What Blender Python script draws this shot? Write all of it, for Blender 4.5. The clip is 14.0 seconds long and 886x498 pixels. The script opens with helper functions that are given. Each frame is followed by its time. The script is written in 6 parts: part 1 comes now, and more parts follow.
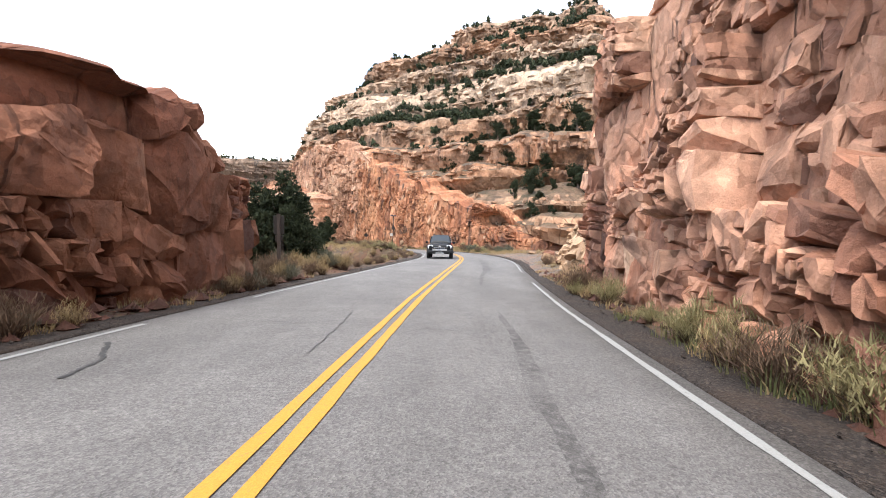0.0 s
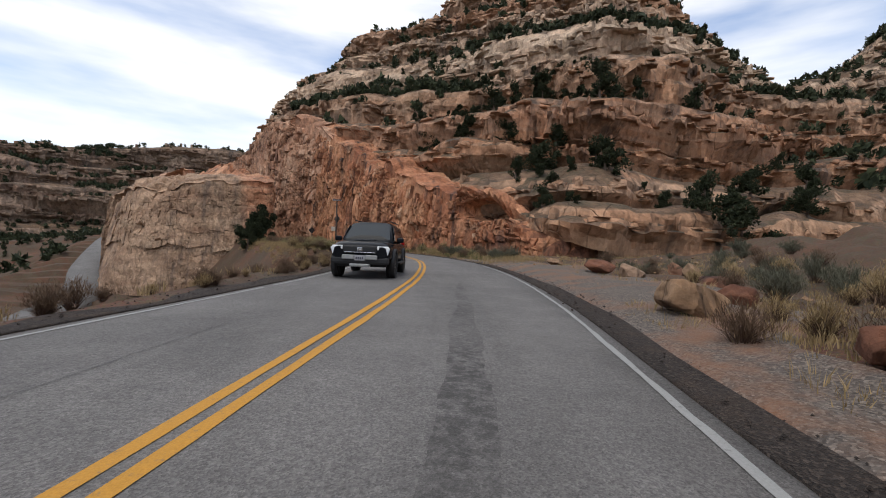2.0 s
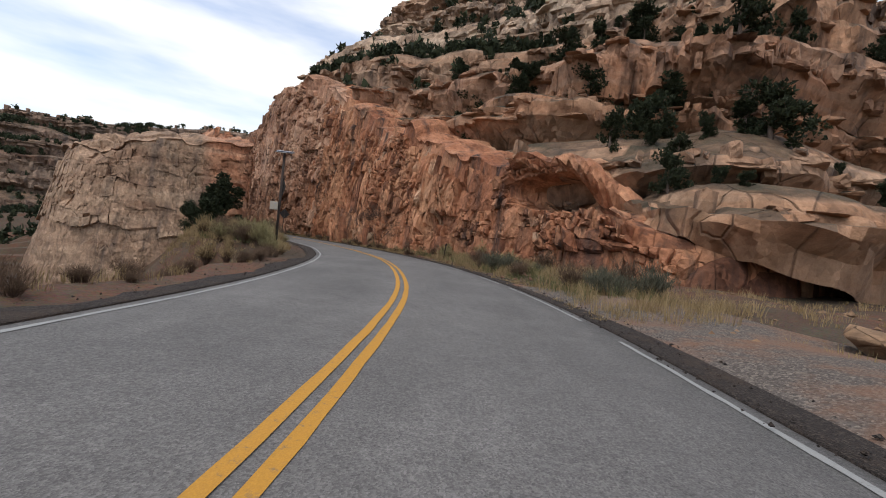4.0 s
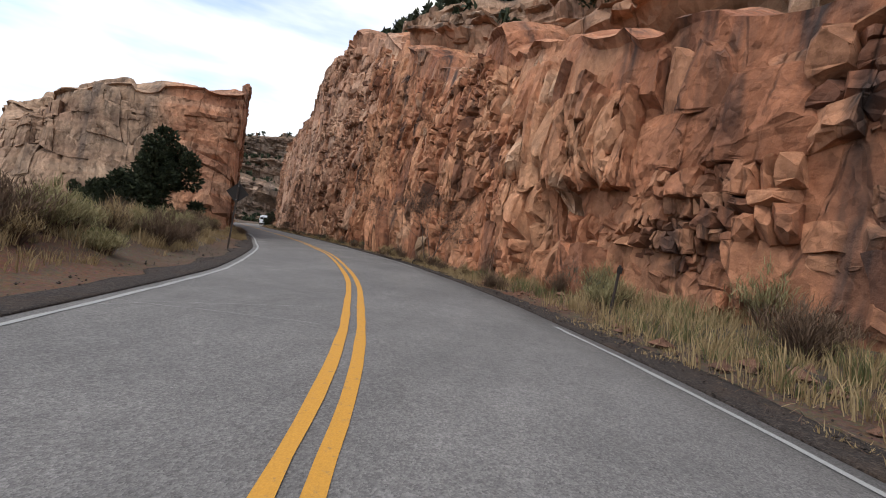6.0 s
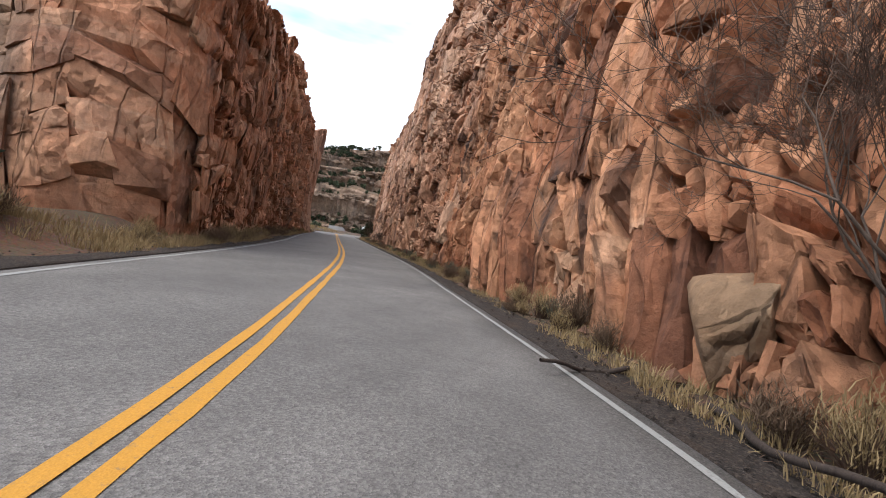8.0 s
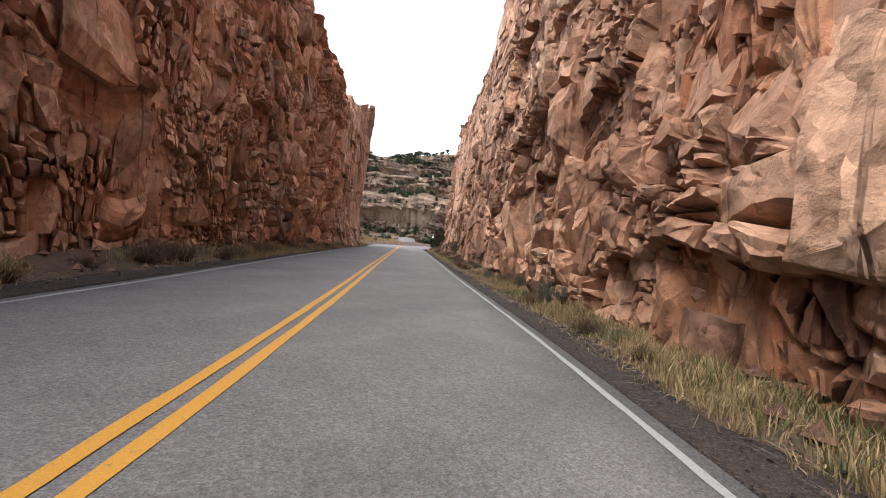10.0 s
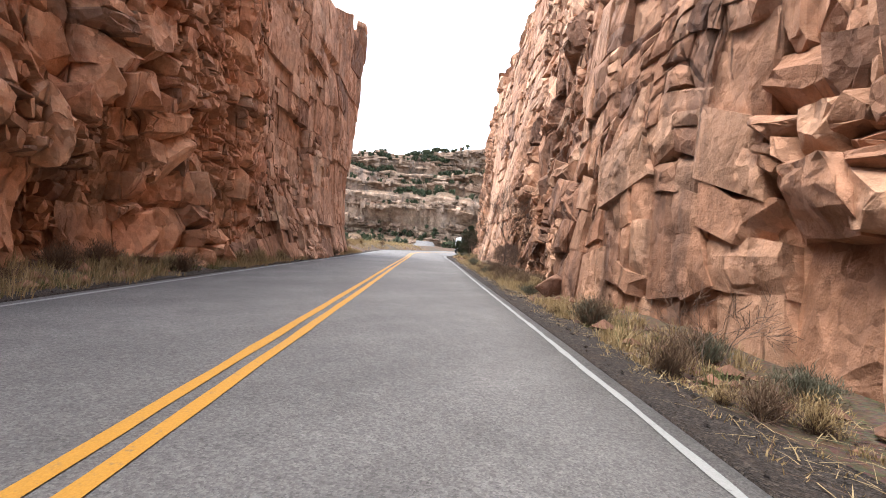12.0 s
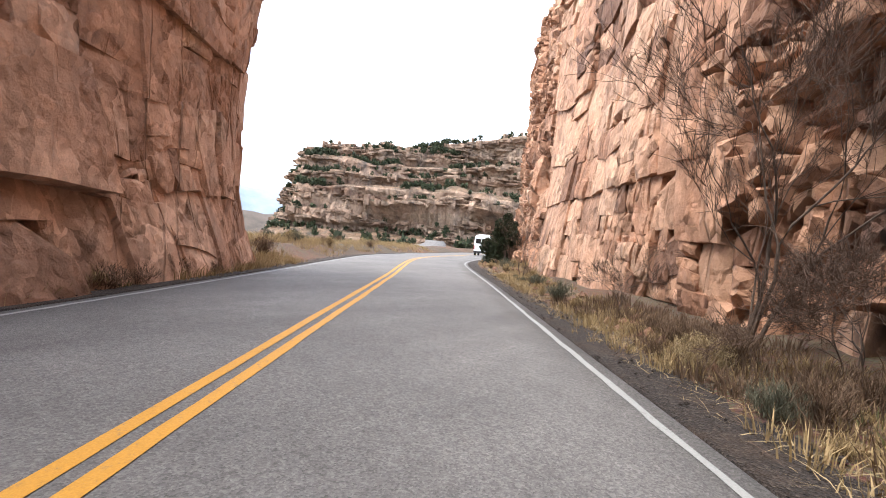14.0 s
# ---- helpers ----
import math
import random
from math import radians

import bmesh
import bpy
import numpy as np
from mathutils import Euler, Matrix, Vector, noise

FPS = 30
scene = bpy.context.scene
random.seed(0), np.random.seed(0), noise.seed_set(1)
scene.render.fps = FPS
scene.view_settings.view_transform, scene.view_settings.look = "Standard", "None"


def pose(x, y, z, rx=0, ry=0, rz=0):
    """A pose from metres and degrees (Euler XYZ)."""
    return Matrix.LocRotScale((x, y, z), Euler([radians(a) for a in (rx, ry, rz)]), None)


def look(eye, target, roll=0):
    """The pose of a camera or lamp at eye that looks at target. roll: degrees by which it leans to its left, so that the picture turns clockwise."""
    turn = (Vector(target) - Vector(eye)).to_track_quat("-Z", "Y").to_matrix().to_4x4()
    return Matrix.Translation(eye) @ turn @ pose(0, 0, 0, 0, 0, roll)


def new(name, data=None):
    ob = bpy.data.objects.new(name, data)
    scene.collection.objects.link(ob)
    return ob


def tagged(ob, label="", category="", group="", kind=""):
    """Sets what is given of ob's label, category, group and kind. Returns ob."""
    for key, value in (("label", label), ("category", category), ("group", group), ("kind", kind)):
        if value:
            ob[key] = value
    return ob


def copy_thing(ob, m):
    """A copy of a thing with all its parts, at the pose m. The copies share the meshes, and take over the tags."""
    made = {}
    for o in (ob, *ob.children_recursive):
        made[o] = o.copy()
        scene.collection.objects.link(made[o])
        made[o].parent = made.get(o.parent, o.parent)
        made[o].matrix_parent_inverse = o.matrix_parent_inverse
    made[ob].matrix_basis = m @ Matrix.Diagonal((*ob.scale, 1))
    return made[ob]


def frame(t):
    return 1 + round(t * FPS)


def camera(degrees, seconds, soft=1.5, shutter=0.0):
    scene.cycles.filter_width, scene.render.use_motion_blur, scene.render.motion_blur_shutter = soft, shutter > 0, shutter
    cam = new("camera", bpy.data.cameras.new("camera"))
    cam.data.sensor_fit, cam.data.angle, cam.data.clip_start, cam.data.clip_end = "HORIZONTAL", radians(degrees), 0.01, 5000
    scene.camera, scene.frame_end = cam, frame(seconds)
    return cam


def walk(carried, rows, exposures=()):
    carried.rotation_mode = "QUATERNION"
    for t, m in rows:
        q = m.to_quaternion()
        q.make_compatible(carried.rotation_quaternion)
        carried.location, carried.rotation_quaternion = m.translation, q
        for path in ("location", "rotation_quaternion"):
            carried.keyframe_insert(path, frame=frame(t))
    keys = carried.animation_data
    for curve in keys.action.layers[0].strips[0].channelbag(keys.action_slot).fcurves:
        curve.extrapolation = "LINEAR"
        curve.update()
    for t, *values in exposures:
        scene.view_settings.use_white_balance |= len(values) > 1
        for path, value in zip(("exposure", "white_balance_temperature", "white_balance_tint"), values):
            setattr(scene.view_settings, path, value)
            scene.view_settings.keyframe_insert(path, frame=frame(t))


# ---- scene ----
cam = camera(90.0, 14.0, 1.0)
PATH = [
    (0, (0.00, 0.00, 1.186), (0.028, 10.002, 1.037), 1.29),
    (0.5, (0.40, 4.73, 1.166), (0.461, 14.724, 1.009), 1.10),
    (1, (0.92, 9.42, 1.134), (1.013, 19.414, 0.988), 0.78),
    (1.5, (1.42, 14.19, 1.109), (1.592, 24.183, 0.968), 1.40),
    (2, (1.98, 19.04, 1.136), (2.217, 29.040, 1.013), 2.30),
    (2.5, (2.45, 23.71, 1.136), (2.713, 33.706, 0.997), 3.54),
    (2.7, (2.66, 25.50, 1.163), (2.857, 35.502, 1.047), 4.14),
    (4.8, (1.94, 45.24, 1.173), (0.750, 55.165, 1.008), 6.18),
    (5, (1.56, 47.18, 1.124), (0.227, 57.088, 0.972), 6.14),
    (5.5, (0.65, 51.95, 1.127), (-1.130, 61.788, 0.979), 6.63),
    (6, (-0.56, 56.76, 1.132), (-2.849, 66.491, 1.006), 7.09),
    (6.5, (-2.07, 61.25, 1.091), (-4.853, 70.856, 1.011), 7.80),
    (7, (-3.74, 65.63, 1.124), (-7.098, 75.047, 1.060), 8.92),
    (7.5, (-5.74, 69.72, 1.098), (-9.669, 78.913, 1.080), 10.00),
    (8, (-7.79, 73.55, 1.120), (-12.386, 82.435, 1.073), 10.04),
    (8.2, (-8.60, 74.97, 1.157), (-13.448, 83.718, 1.091), 10.07),
    (10.3, (-21.25, 91.72, 1.169), (-27.318, 99.670, 1.048), 6.23),
    (10.5, (-22.56, 93.26, 1.151), (-28.665, 101.182, 1.033), 6.15),
    (11, (-25.86, 97.07, 1.130), (-32.084, 104.899, 1.047), 5.95),
    (11.5, (-29.02, 100.65, 1.124), (-35.294, 108.425, 1.042), 5.81),
    (12, (-32.08, 104.12, 1.146), (-38.416, 111.853, 1.056), 5.52),
    (12.5, (-35.11, 107.52, 1.140), (-41.491, 115.213, 1.043), 5.09),
    (13, (-38.11, 110.97, 1.156), (-44.556, 118.607, 1.061), 4.63),
    (13.5, (-41.07, 114.42, 1.172), (-47.559, 122.032, 1.043), 4.30),
    (14, (-43.82, 117.58, 1.172), (-50.334, 125.153, 1.047), 4.84),
]
EXPOSURES = [(0, 1.92), (0.5, 1.2), (1.0, 0.68), (1.5, 0.42), (2.5, 0.35), (5, 0.5), (7, 0.95), (8, 1.2), (10.5, 1.9), (12, 2.35), (14, 2.25)]
walk(cam, [(t, look(eye, target, roll)) for t, eye, target, roll in PATH], EXPOSURES)

# ---- light ----
SUN_FROM = Vector((-0.36, -0.55, 1.5)).normalized()
sun = new("sun", bpy.data.lights.new("sun", "SUN"))
sun.data.energy, sun.data.angle, sun.data.color = 1.25, radians(32), (1.0, 0.96, 0.90)
sun.matrix_world = look((0, 0, 60), Vector((0, 0, 60)) - SUN_FROM)
world = bpy.data.worlds.new("sky")
scene.world = world
world.use_nodes = True


def build_sky(tree):
    nodes, links = tree.nodes, tree.links
    nodes.clear()
    out, back = nodes.new("ShaderNodeOutputWorld"), nodes.new("ShaderNodeBackground")
    sky = nodes.new("ShaderNodeTexSky")
    sky.sky_type, sky.sun_disc = "NISHITA", False
    sky.sun_elevation = math.asin(SUN_FROM.z)
    sky.sun_rotation = math.atan2(SUN_FROM.x, SUN_FROM.y)
    dim = nodes.new("ShaderNodeVectorMath")
    dim.operation = "SCALE"
    dim.inputs["Scale"].default_value = 0.15
    links.new(sky.outputs[0], dim.inputs[0])
    geo, flat = nodes.new("ShaderNodeTexCoord"), nodes.new("ShaderNodeVectorMath")
    flat.operation = "MULTIPLY"
    flat.inputs[1].default_value = (1.0, 1.0, 4.5)
    links.new(geo.outputs["Generated"], flat.inputs[0])
    noise_tex = nodes.new("ShaderNodeTexNoise")
    noise_tex.inputs["Scale"].default_value, noise_tex.inputs["Detail"].default_value = 1.5, 6
    noise_tex.inputs["Roughness"].default_value = 0.5
    links.new(flat.outputs[0], noise_tex.inputs["Vector"])
    ramp = nodes.new("ShaderNodeValToRGB")
    ramp.color_ramp.elements[0].position, ramp.color_ramp.elements[1].position = 0.38, 0.62
    ramp.color_ramp.elements[0].color, ramp.color_ramp.elements[1].color = (0.10, 0.10, 0.10, 1), (1, 1, 1, 1)
    links.new(noise_tex.outputs["Fac"], ramp.inputs[0])
    mix = nodes.new("ShaderNodeMix")
    mix.data_type = "RGBA"
    mix.inputs["B"].default_value = (0.97, 0.965, 0.96, 1)
    tint = nodes.new("ShaderNodeVectorMath")
    tint.operation = "MULTIPLY"
    tint.inputs[1].default_value = (0.90, 0.98, 1.08)
    links.new(dim.outputs[0], tint.inputs[0])
    links.new(tint.outputs[0], mix.inputs["A"])
    links.new(ramp.outputs[0], mix.inputs["Factor"])
    links.new(mix.outputs["Result"], back.inputs[0])
    back.inputs[1].default_value = 0.98
    links.new(back.outputs[0], out.inputs[0])


build_sky(world.node_tree)


# ---- materials ----
class Nodes:
    """A short way to write a node material."""

    def __init__(self, name, roughness=0.85, metallic=0.0):
        self.mat = bpy.data.materials.new(name)
        self.mat.use_nodes = True
        self.tree = self.mat.node_tree
        self.bsdf = self.tree.nodes["Principled BSDF"]
        self.bsdf.inputs["Roughness"].default_value = roughness
        self.bsdf.inputs["Metallic"].default_value = metallic
        self.bsdf.inputs["Specular IOR Level"].default_value = 0.3
        self.place = self.add("ShaderNodeNewGeometry").outputs["Position"]

    def add(self, kind):
        return self.tree.nodes.new(kind)

    def link(self, a, b):
        if isinstance(a, (int, float)):
            b.default_value = a
        elif isinstance(a, tuple):
            b.default_value = a if len(a) != 3 or b.type == "VECTOR" else (*a, 1)
        else:
            self.tree.links.new(a, b)

    def scaled(self, v, place=None):
        n = self.add("ShaderNodeVectorMath")
        n.operation = "MULTIPLY"
        self.link(place or self.place, n.inputs[0])
        n.inputs[1].default_value = v
        return n.outputs[0]

    def noise(self, scale, detail=4, rough=0.55, place=None, warp=0.0):
        n = self.add("ShaderNodeTexNoise")
        n.inputs["Scale"].default_value, n.inputs["Detail"].default_value = scale, detail
        n.inputs["Roughness"].default_value, n.inputs["Distortion"].default_value = rough, warp
        self.link(place or self.place, n.inputs["Vector"])
        return n.outputs["Fac"]

    def voronoi(self, scale, place=None, feature="F1", out="Distance"):
        n = self.add("ShaderNodeTexVoronoi")
        n.feature = feature
        n.inputs["Scale"].default_value = scale
        self.link(place or self.place, n.inputs["Vector"])
        return n.outputs[out]

    def facet(self, scale, place):
        """Small flats that lean this way and that: their height in metres, and a random shade for each."""
        cell = self.add("ShaderNodeTexVoronoi")
        cell.inputs["Scale"].default_value = scale
        self.link(place, cell.inputs["Vector"])
        rel, tilt, dot = (self.add("ShaderNodeVectorMath") for _ in range(3))
        rel.operation, tilt.operation, dot.operation = "SUBTRACT", "SUBTRACT", "DOT_PRODUCT"
        self.link(place, rel.inputs[0])
        self.link(cell.outputs["Position"], rel.inputs[1])
        self.link(cell.outputs["Color"], tilt.inputs[0])
        tilt.inputs[1].default_value = (0.5, 0.5, 0.5)
        self.link(rel.outputs[0], dot.inputs[0])
        self.link(tilt.outputs[0], dot.inputs[1])
        shade = self.add("ShaderNodeSeparateXYZ")
        self.link(cell.outputs["Color"], shade.inputs[0])
        return dot.outputs["Value"], shade.outputs["X"]

    def warped(self, v, scale, amount):
        """The place, stretched by v and stirred a little."""
        stir = self.add("ShaderNodeTexNoise")
        stir.inputs["Scale"].default_value, stir.inputs["Detail"].default_value = scale, 2
        self.link(self.place, stir.inputs["Vector"])
        k = self.add("ShaderNodeVectorMath")
        k.operation = "MULTIPLY_ADD"
        self.link(stir.outputs["Color"], k.inputs[0])
        k.inputs[1].default_value = (amount, amount, amount)
        self.link(self.scaled(v), k.inputs[2])
        return k.outputs[0]

    def ramp(self, fac, *stops):
        n = self.add("ShaderNodeValToRGB")
        e = n.color_ramp.elements
        while len(e) < len(stops):
            e.new(0.5)
        for el, (at, colour) in zip(e, stops):
            el.position = at
            el.color = (*colour, 1) if isinstance(colour, tuple) else (colour, colour, colour, 1)
        self.link(fac, n.inputs[0])
        return n.outputs[0]

    def mix(self, fac, a, b, blend="MIX"):
        n = self.add("ShaderNodeMix")
        n.data_type, n.blend_type = "RGBA", blend
        self.link(fac, n.inputs["Factor"])
        self.link(a, n.inputs["A"])
        self.link(b, n.inputs["B"])
        return n.outputs["Result"]

    def math(self, op, a, b=0.0):
        n = self.add("ShaderNodeMath")
        n.operation = op
        self.link(a, n.inputs[0])
        self.link(b, n.inputs[1])
        return n.outputs[0]

    def attr(self, name):
        n = self.add("ShaderNodeAttribute")
        n.attribute_name = name
        return n.outputs["Fac"]

    def island(self):
        return self.add("ShaderNodeNewGeometry").outputs["Random Per Island"]

    def rand(self):
        return self.add("ShaderNodeObjectInfo").outputs["Random"]

    def bump(self, height, strength, distance, normal=None):
        n = self.add("ShaderNodeBump")
        n.inputs["Strength"].default_value, n.inputs["Distance"].default_value = strength, distance
        self.link(height, n.inputs["Height"])
        if normal is not None:
            self.link(normal, n.inputs["Normal"])
        return n.outputs[0]

    def done(self, colour, normal=None, rough=None):
        self.link(colour, self.bsdf.inputs["Base Color"])
        if normal is not None:
            self.link(normal, self.bsdf.inputs["Normal"])
        if rough is not None:
            self.link(rough, self.bsdf.inputs["Roughness"])
        return self.mat


def plain(name, colour, roughness=0.6, metallic=0.0, vary=0.12):
    """A painted, plastic or metal surface with a faint unevenness and grime."""
    n = Nodes(name, roughness, metallic)
    dirt = n.noise(9, 5, 0.6)
    tint = n.ramp(dirt, (0.3, tuple(c * (1 - vary) for c in colour)), (0.7, tuple(min(1, c * (1 + vary * 0.5)) for c in colour)))
    r = n.math("ADD", n.math("MULTIPLY", n.noise(30, 3), 0.15), roughness - 0.07)
    return n.done(tint, n.bump(n.noise(60, 2), 0.06, 0.004), r)


def rock_material(name, low, mid, high, dark, streak=0.5, bands=0.0, size=1.0, pale=(0.62, 0.44, 0.30), soil=False, beds=(), facets=0.5, skin=None):
    """Sandstone: block by block tints, stain streaks down the face, bedding, fine grain."""
    n = Nodes(name, 0.92)
    low, mid, high, dark, pale = (tuple(0.80 * v for v in some) for some in (low, mid, high, dark, pale))
    beds = [(at, tuple(0.80 * v for v in some)) for at, some in beds]
    broad = n.noise(0.16 / size, 4, 0.6, warp=0.4)
    base = n.ramp(broad, (0.30, low), (0.50, mid), (0.68, high))
    block = n.attr("tint")
    base = n.mix(n.ramp(block, (0.0, 0.0), (0.45, 0.0), (1.0, 0.55)), base, high)
    base = n.mix(n.ramp(block, (0.0, 0.75), (0.40, 0.0), (1.0, 0.0)), base, low)
    base = n.mix(n.ramp(block, (0.04, 0.45), (0.14, 0.0)), base, dark)
    fresh = n.ramp(n.noise(0.33 / size, 3, 0.5), (0.60, 0.0), (0.68, 0.6))
    base = n.mix(n.math("MULTIPLY", fresh, n.ramp(block, (0.35, 0.0), (0.8, 1.0))), base, pale)
    if bands:
        layer = n.noise(1.0, 5, 0.65, n.scaled((0.02, 0.02, 0.75 / size)))
        base = n.mix(bands, base, n.ramp(layer, (0.32, low), (0.46, pale), (0.55, mid), (0.66, high)))
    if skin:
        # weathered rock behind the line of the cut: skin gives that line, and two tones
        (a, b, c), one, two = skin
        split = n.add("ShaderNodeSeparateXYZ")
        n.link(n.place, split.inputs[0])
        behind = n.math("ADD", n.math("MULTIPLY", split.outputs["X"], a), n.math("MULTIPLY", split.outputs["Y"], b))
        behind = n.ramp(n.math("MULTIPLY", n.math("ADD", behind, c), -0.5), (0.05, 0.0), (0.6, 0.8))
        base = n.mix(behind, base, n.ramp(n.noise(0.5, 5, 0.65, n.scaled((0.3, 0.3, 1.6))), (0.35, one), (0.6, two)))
    if beds:
        up = n.add("ShaderNodeSeparateXYZ")
        n.link(n.place, up.inputs[0])
        level = n.math("ADD", n.math("MULTIPLY", up.outputs["Z"], 0.01), n.math("MULTIPLY", n.noise(0.03, 3), 0.06))
        base = n.mix(0.6, base, n.ramp(level, *beds))
    if soil:
        lie = n.add("ShaderNodeSeparateXYZ")
        n.link(n.add("ShaderNodeNewGeometry").outputs["Normal"], lie.inputs[0])
        flat = n.ramp(n.math("ADD", lie.outputs["Z"], n.math("MULTIPLY", n.noise(0.5, 4), 0.35)), (0.86, 0.0), (0.98, 1.0))
        earth = n.ramp(n.noise(0.25, 5, 0.7), (0.35, (0.05, 0.044, 0.026)), (0.5, (0.115, 0.072, 0.044)), (0.65, (0.17, 0.105, 0.066)))
        base = n.mix(flat, base, earth)
    run = n.noise(1.0, 4, 0.6, n.scaled((0.9 / size, 0.9 / size, 0.10 / size)), 0.3)
    patch = n.noise(0.10 / size, 3, 0.6)
    stain = n.math("MULTIPLY", n.ramp(run, (0.50, 0.0), (0.66, 1.0)), n.ramp(patch, (0.38, 0.0), (0.54, 1.0)))
    base = n.mix(n.math("MULTIPLY", stain, streak), base, dark)
    grain = n.noise(3.2 / size, 8, 0.7)
    base = n.mix(0.6, base, n.ramp(grain, (0.25, 0.26), (0.5, 0.52), (0.75, 0.76)), "OVERLAY")
    spot = n.warped((1, 1, 0.6), 1.6 / size, 0.5 * size)
    flat1, shade1 = n.facet(1.7 / size, spot)
    flat2, shade2 = n.facet(5.5 / size, spot)
    base = n.mix(0.44, base, n.ramp(shade1, (0.0, 0.30), (1.0, 0.70)), "OVERLAY")
    base = n.mix(0.38, base, n.ramp(shade2, (0.0, 0.30), (1.0, 0.70)), "OVERLAY")
    speck = n.noise(38 / size, 3, 0.7)
    base = n.mix(0.25, base, n.ramp(speck, (0.3, 0.3), (0.7, 0.7)), "OVERLAY")
    broken_up = n.ramp(n.noise(0.45 / size, 3, 0.6), (0.40, 0.15), (0.58, 1.0))
    nor = n.bump(n.noise(1.4 / size, 9, 0.68), 0.7, 0.10 * size)
    nor = n.bump(n.math("MULTIPLY", flat1, broken_up), facets, 2.2, nor)
    nor = n.bump(n.math("MULTIPLY", flat2, broken_up), facets, 1.8, nor)
    nor = n.bump(n.noise(7 / size, 6, 0.72), 0.8, 0.05 * size, nor)
    joint = n.ramp(n.voronoi(0.75 / size, n.warped((1, 1, 0.17), 0.8 / size, 0.16 * size), "DISTANCE_TO_EDGE"), (0.0, 0.0), (0.022, 1.0))
    joint = n.math("MAXIMUM", joint, n.ramp(n.noise(0.30 / size, 3, 0.6), (0.46, 0.0), (0.54, 1.0)))
    base = n.mix(n.math("MULTIPLY", n.math("SUBTRACT", 1.0, joint), 0.20), base, dark)
    nor = n.bump(joint, 0.7, 0.12 * size, nor)
    return n.done(base, nor)


def make_materials():
    m = {}
    red = dict(low=(0.12, 0.042, 0.024), mid=(0.22, 0.085, 0.046), high=(0.31, 0.14, 0.08), dark=(0.060, 0.038, 0.032))
    m["rock_red"] = rock_material("red_sandstone", streak=0.35, **red)
    m["rock_cut"] = rock_material("cut_sandstone", (0.31, 0.125, 0.074), (0.48, 0.225, 0.138), (0.60, 0.340, 0.225), (0.075, 0.05, 0.045), 0.65)
    m["rock_peach"] = rock_material("peach_sandstone", (0.24, 0.085, 0.040), (0.43, 0.182, 0.094), (0.56, 0.290, 0.160), (0.045, 0.032, 0.028), 0.95)
    m["rock_pale"] = rock_material("pale_peach_sandstone", (0.26, 0.120, 0.068), (0.46, 0.243, 0.148), (0.60, 0.372, 0.245), (0.07, 0.045, 0.038), 0.6)
    # the tower's peach stone, made paler to stand in for brighter light on it
    m["rock_tower"] = rock_material("brightened_peach_sandstone", (0.32, 0.155, 0.088), (0.49, 0.262, 0.162), (0.60, 0.370, 0.250), (0.08, 0.05, 0.04), 0.5)
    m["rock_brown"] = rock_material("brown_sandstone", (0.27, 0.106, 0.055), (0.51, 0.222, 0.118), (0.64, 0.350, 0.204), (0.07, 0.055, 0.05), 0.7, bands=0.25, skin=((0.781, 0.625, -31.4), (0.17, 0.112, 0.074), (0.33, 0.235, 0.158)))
    m["rock_mesa"] = rock_material("layered_sandstone", (0.282, 0.118, 0.061), (0.499, 0.250, 0.138), (0.600, 0.416, 0.275), (0.055, 0.045, 0.040), 0.75, bands=0.5, size=2.2, pale=(0.589, 0.461, 0.346), soil=True,
                                   beds=((0.03, (0.384, 0.211, 0.118)), (0.12, (0.346, 0.192, 0.110)), (0.2, (0.384, 0.173, 0.090)), (0.3, (0.358, 0.211, 0.128)), (0.42, (0.589, 0.461, 0.339)), (0.55, (0.538, 0.397, 0.282)), (0.68, (0.461, 0.243, 0.141)), (0.82, (0.512, 0.397, 0.294))))
    m["rock_far"] = rock_material("far_sandstone", (0.19, 0.10, 0.065), (0.31, 0.20, 0.14), (0.41, 0.30, 0.225), (0.06, 0.055, 0.05), 0.7, bands=0.5, size=4, pale=(0.33, 0.245, 0.175), soil=True)
    m["rock_tan"] = rock_material("tan_sandstone", (0.30, 0.165, 0.085), (0.43, 0.26, 0.145), (0.54, 0.37, 0.23), (0.12, 0.075, 0.05), 0.3, bands=0.3)
    # asphalt, plain and with rubber worn into it
    for key, scuff in (("asphalt", 0.0), ("scuff", 0.8)):
        n = Nodes("worn_" + key, 0.88)
        big = n.noise(0.35, 4, 0.6)
        tone = n.ramp(big, (0.3, (0.102, 0.096, 0.092)), (0.7, (0.136, 0.128, 0.122)))
        wheel = n.noise(1.0, 4, 0.6, n.scaled((0.9, 0.12, 1)))
        tone = n.mix(0.45, tone, n.ramp(wheel, (0.3, 0.36), (0.7, 0.64)), "OVERLAY")
        patches = n.noise(2.2, 5, 0.7)
        tone = n.mix(0.35, tone, n.ramp(patches, (0.35, 0.38), (0.65, 0.62)), "OVERLAY")
        stones = n.voronoi(85, out="Color")
        tone = n.mix(0.55, tone, n.ramp(stones, (0.1, 0.2), (0.9, 0.8)), "OVERLAY")
        tone = n.mix(0.7, tone, n.ramp(n.noise(24, 5, 0.8), (0.3, 0.28), (0.7, 0.72)), "OVERLAY")
        if scuff:
            mask = n.math("MULTIPLY", n.ramp(n.noise(9, 6, 0.8), (0.40, 0.0), (0.56, 1.0)), n.ramp(n.noise(0.5, 3, 0.6), (0.36, 0.25), (0.54, 1.0)))
            tone = n.mix(n.math("MULTIPLY", mask, scuff), tone, (0.038, 0.036, 0.035))
        nor = n.bump(n.voronoi(85), 0.6, 0.007)
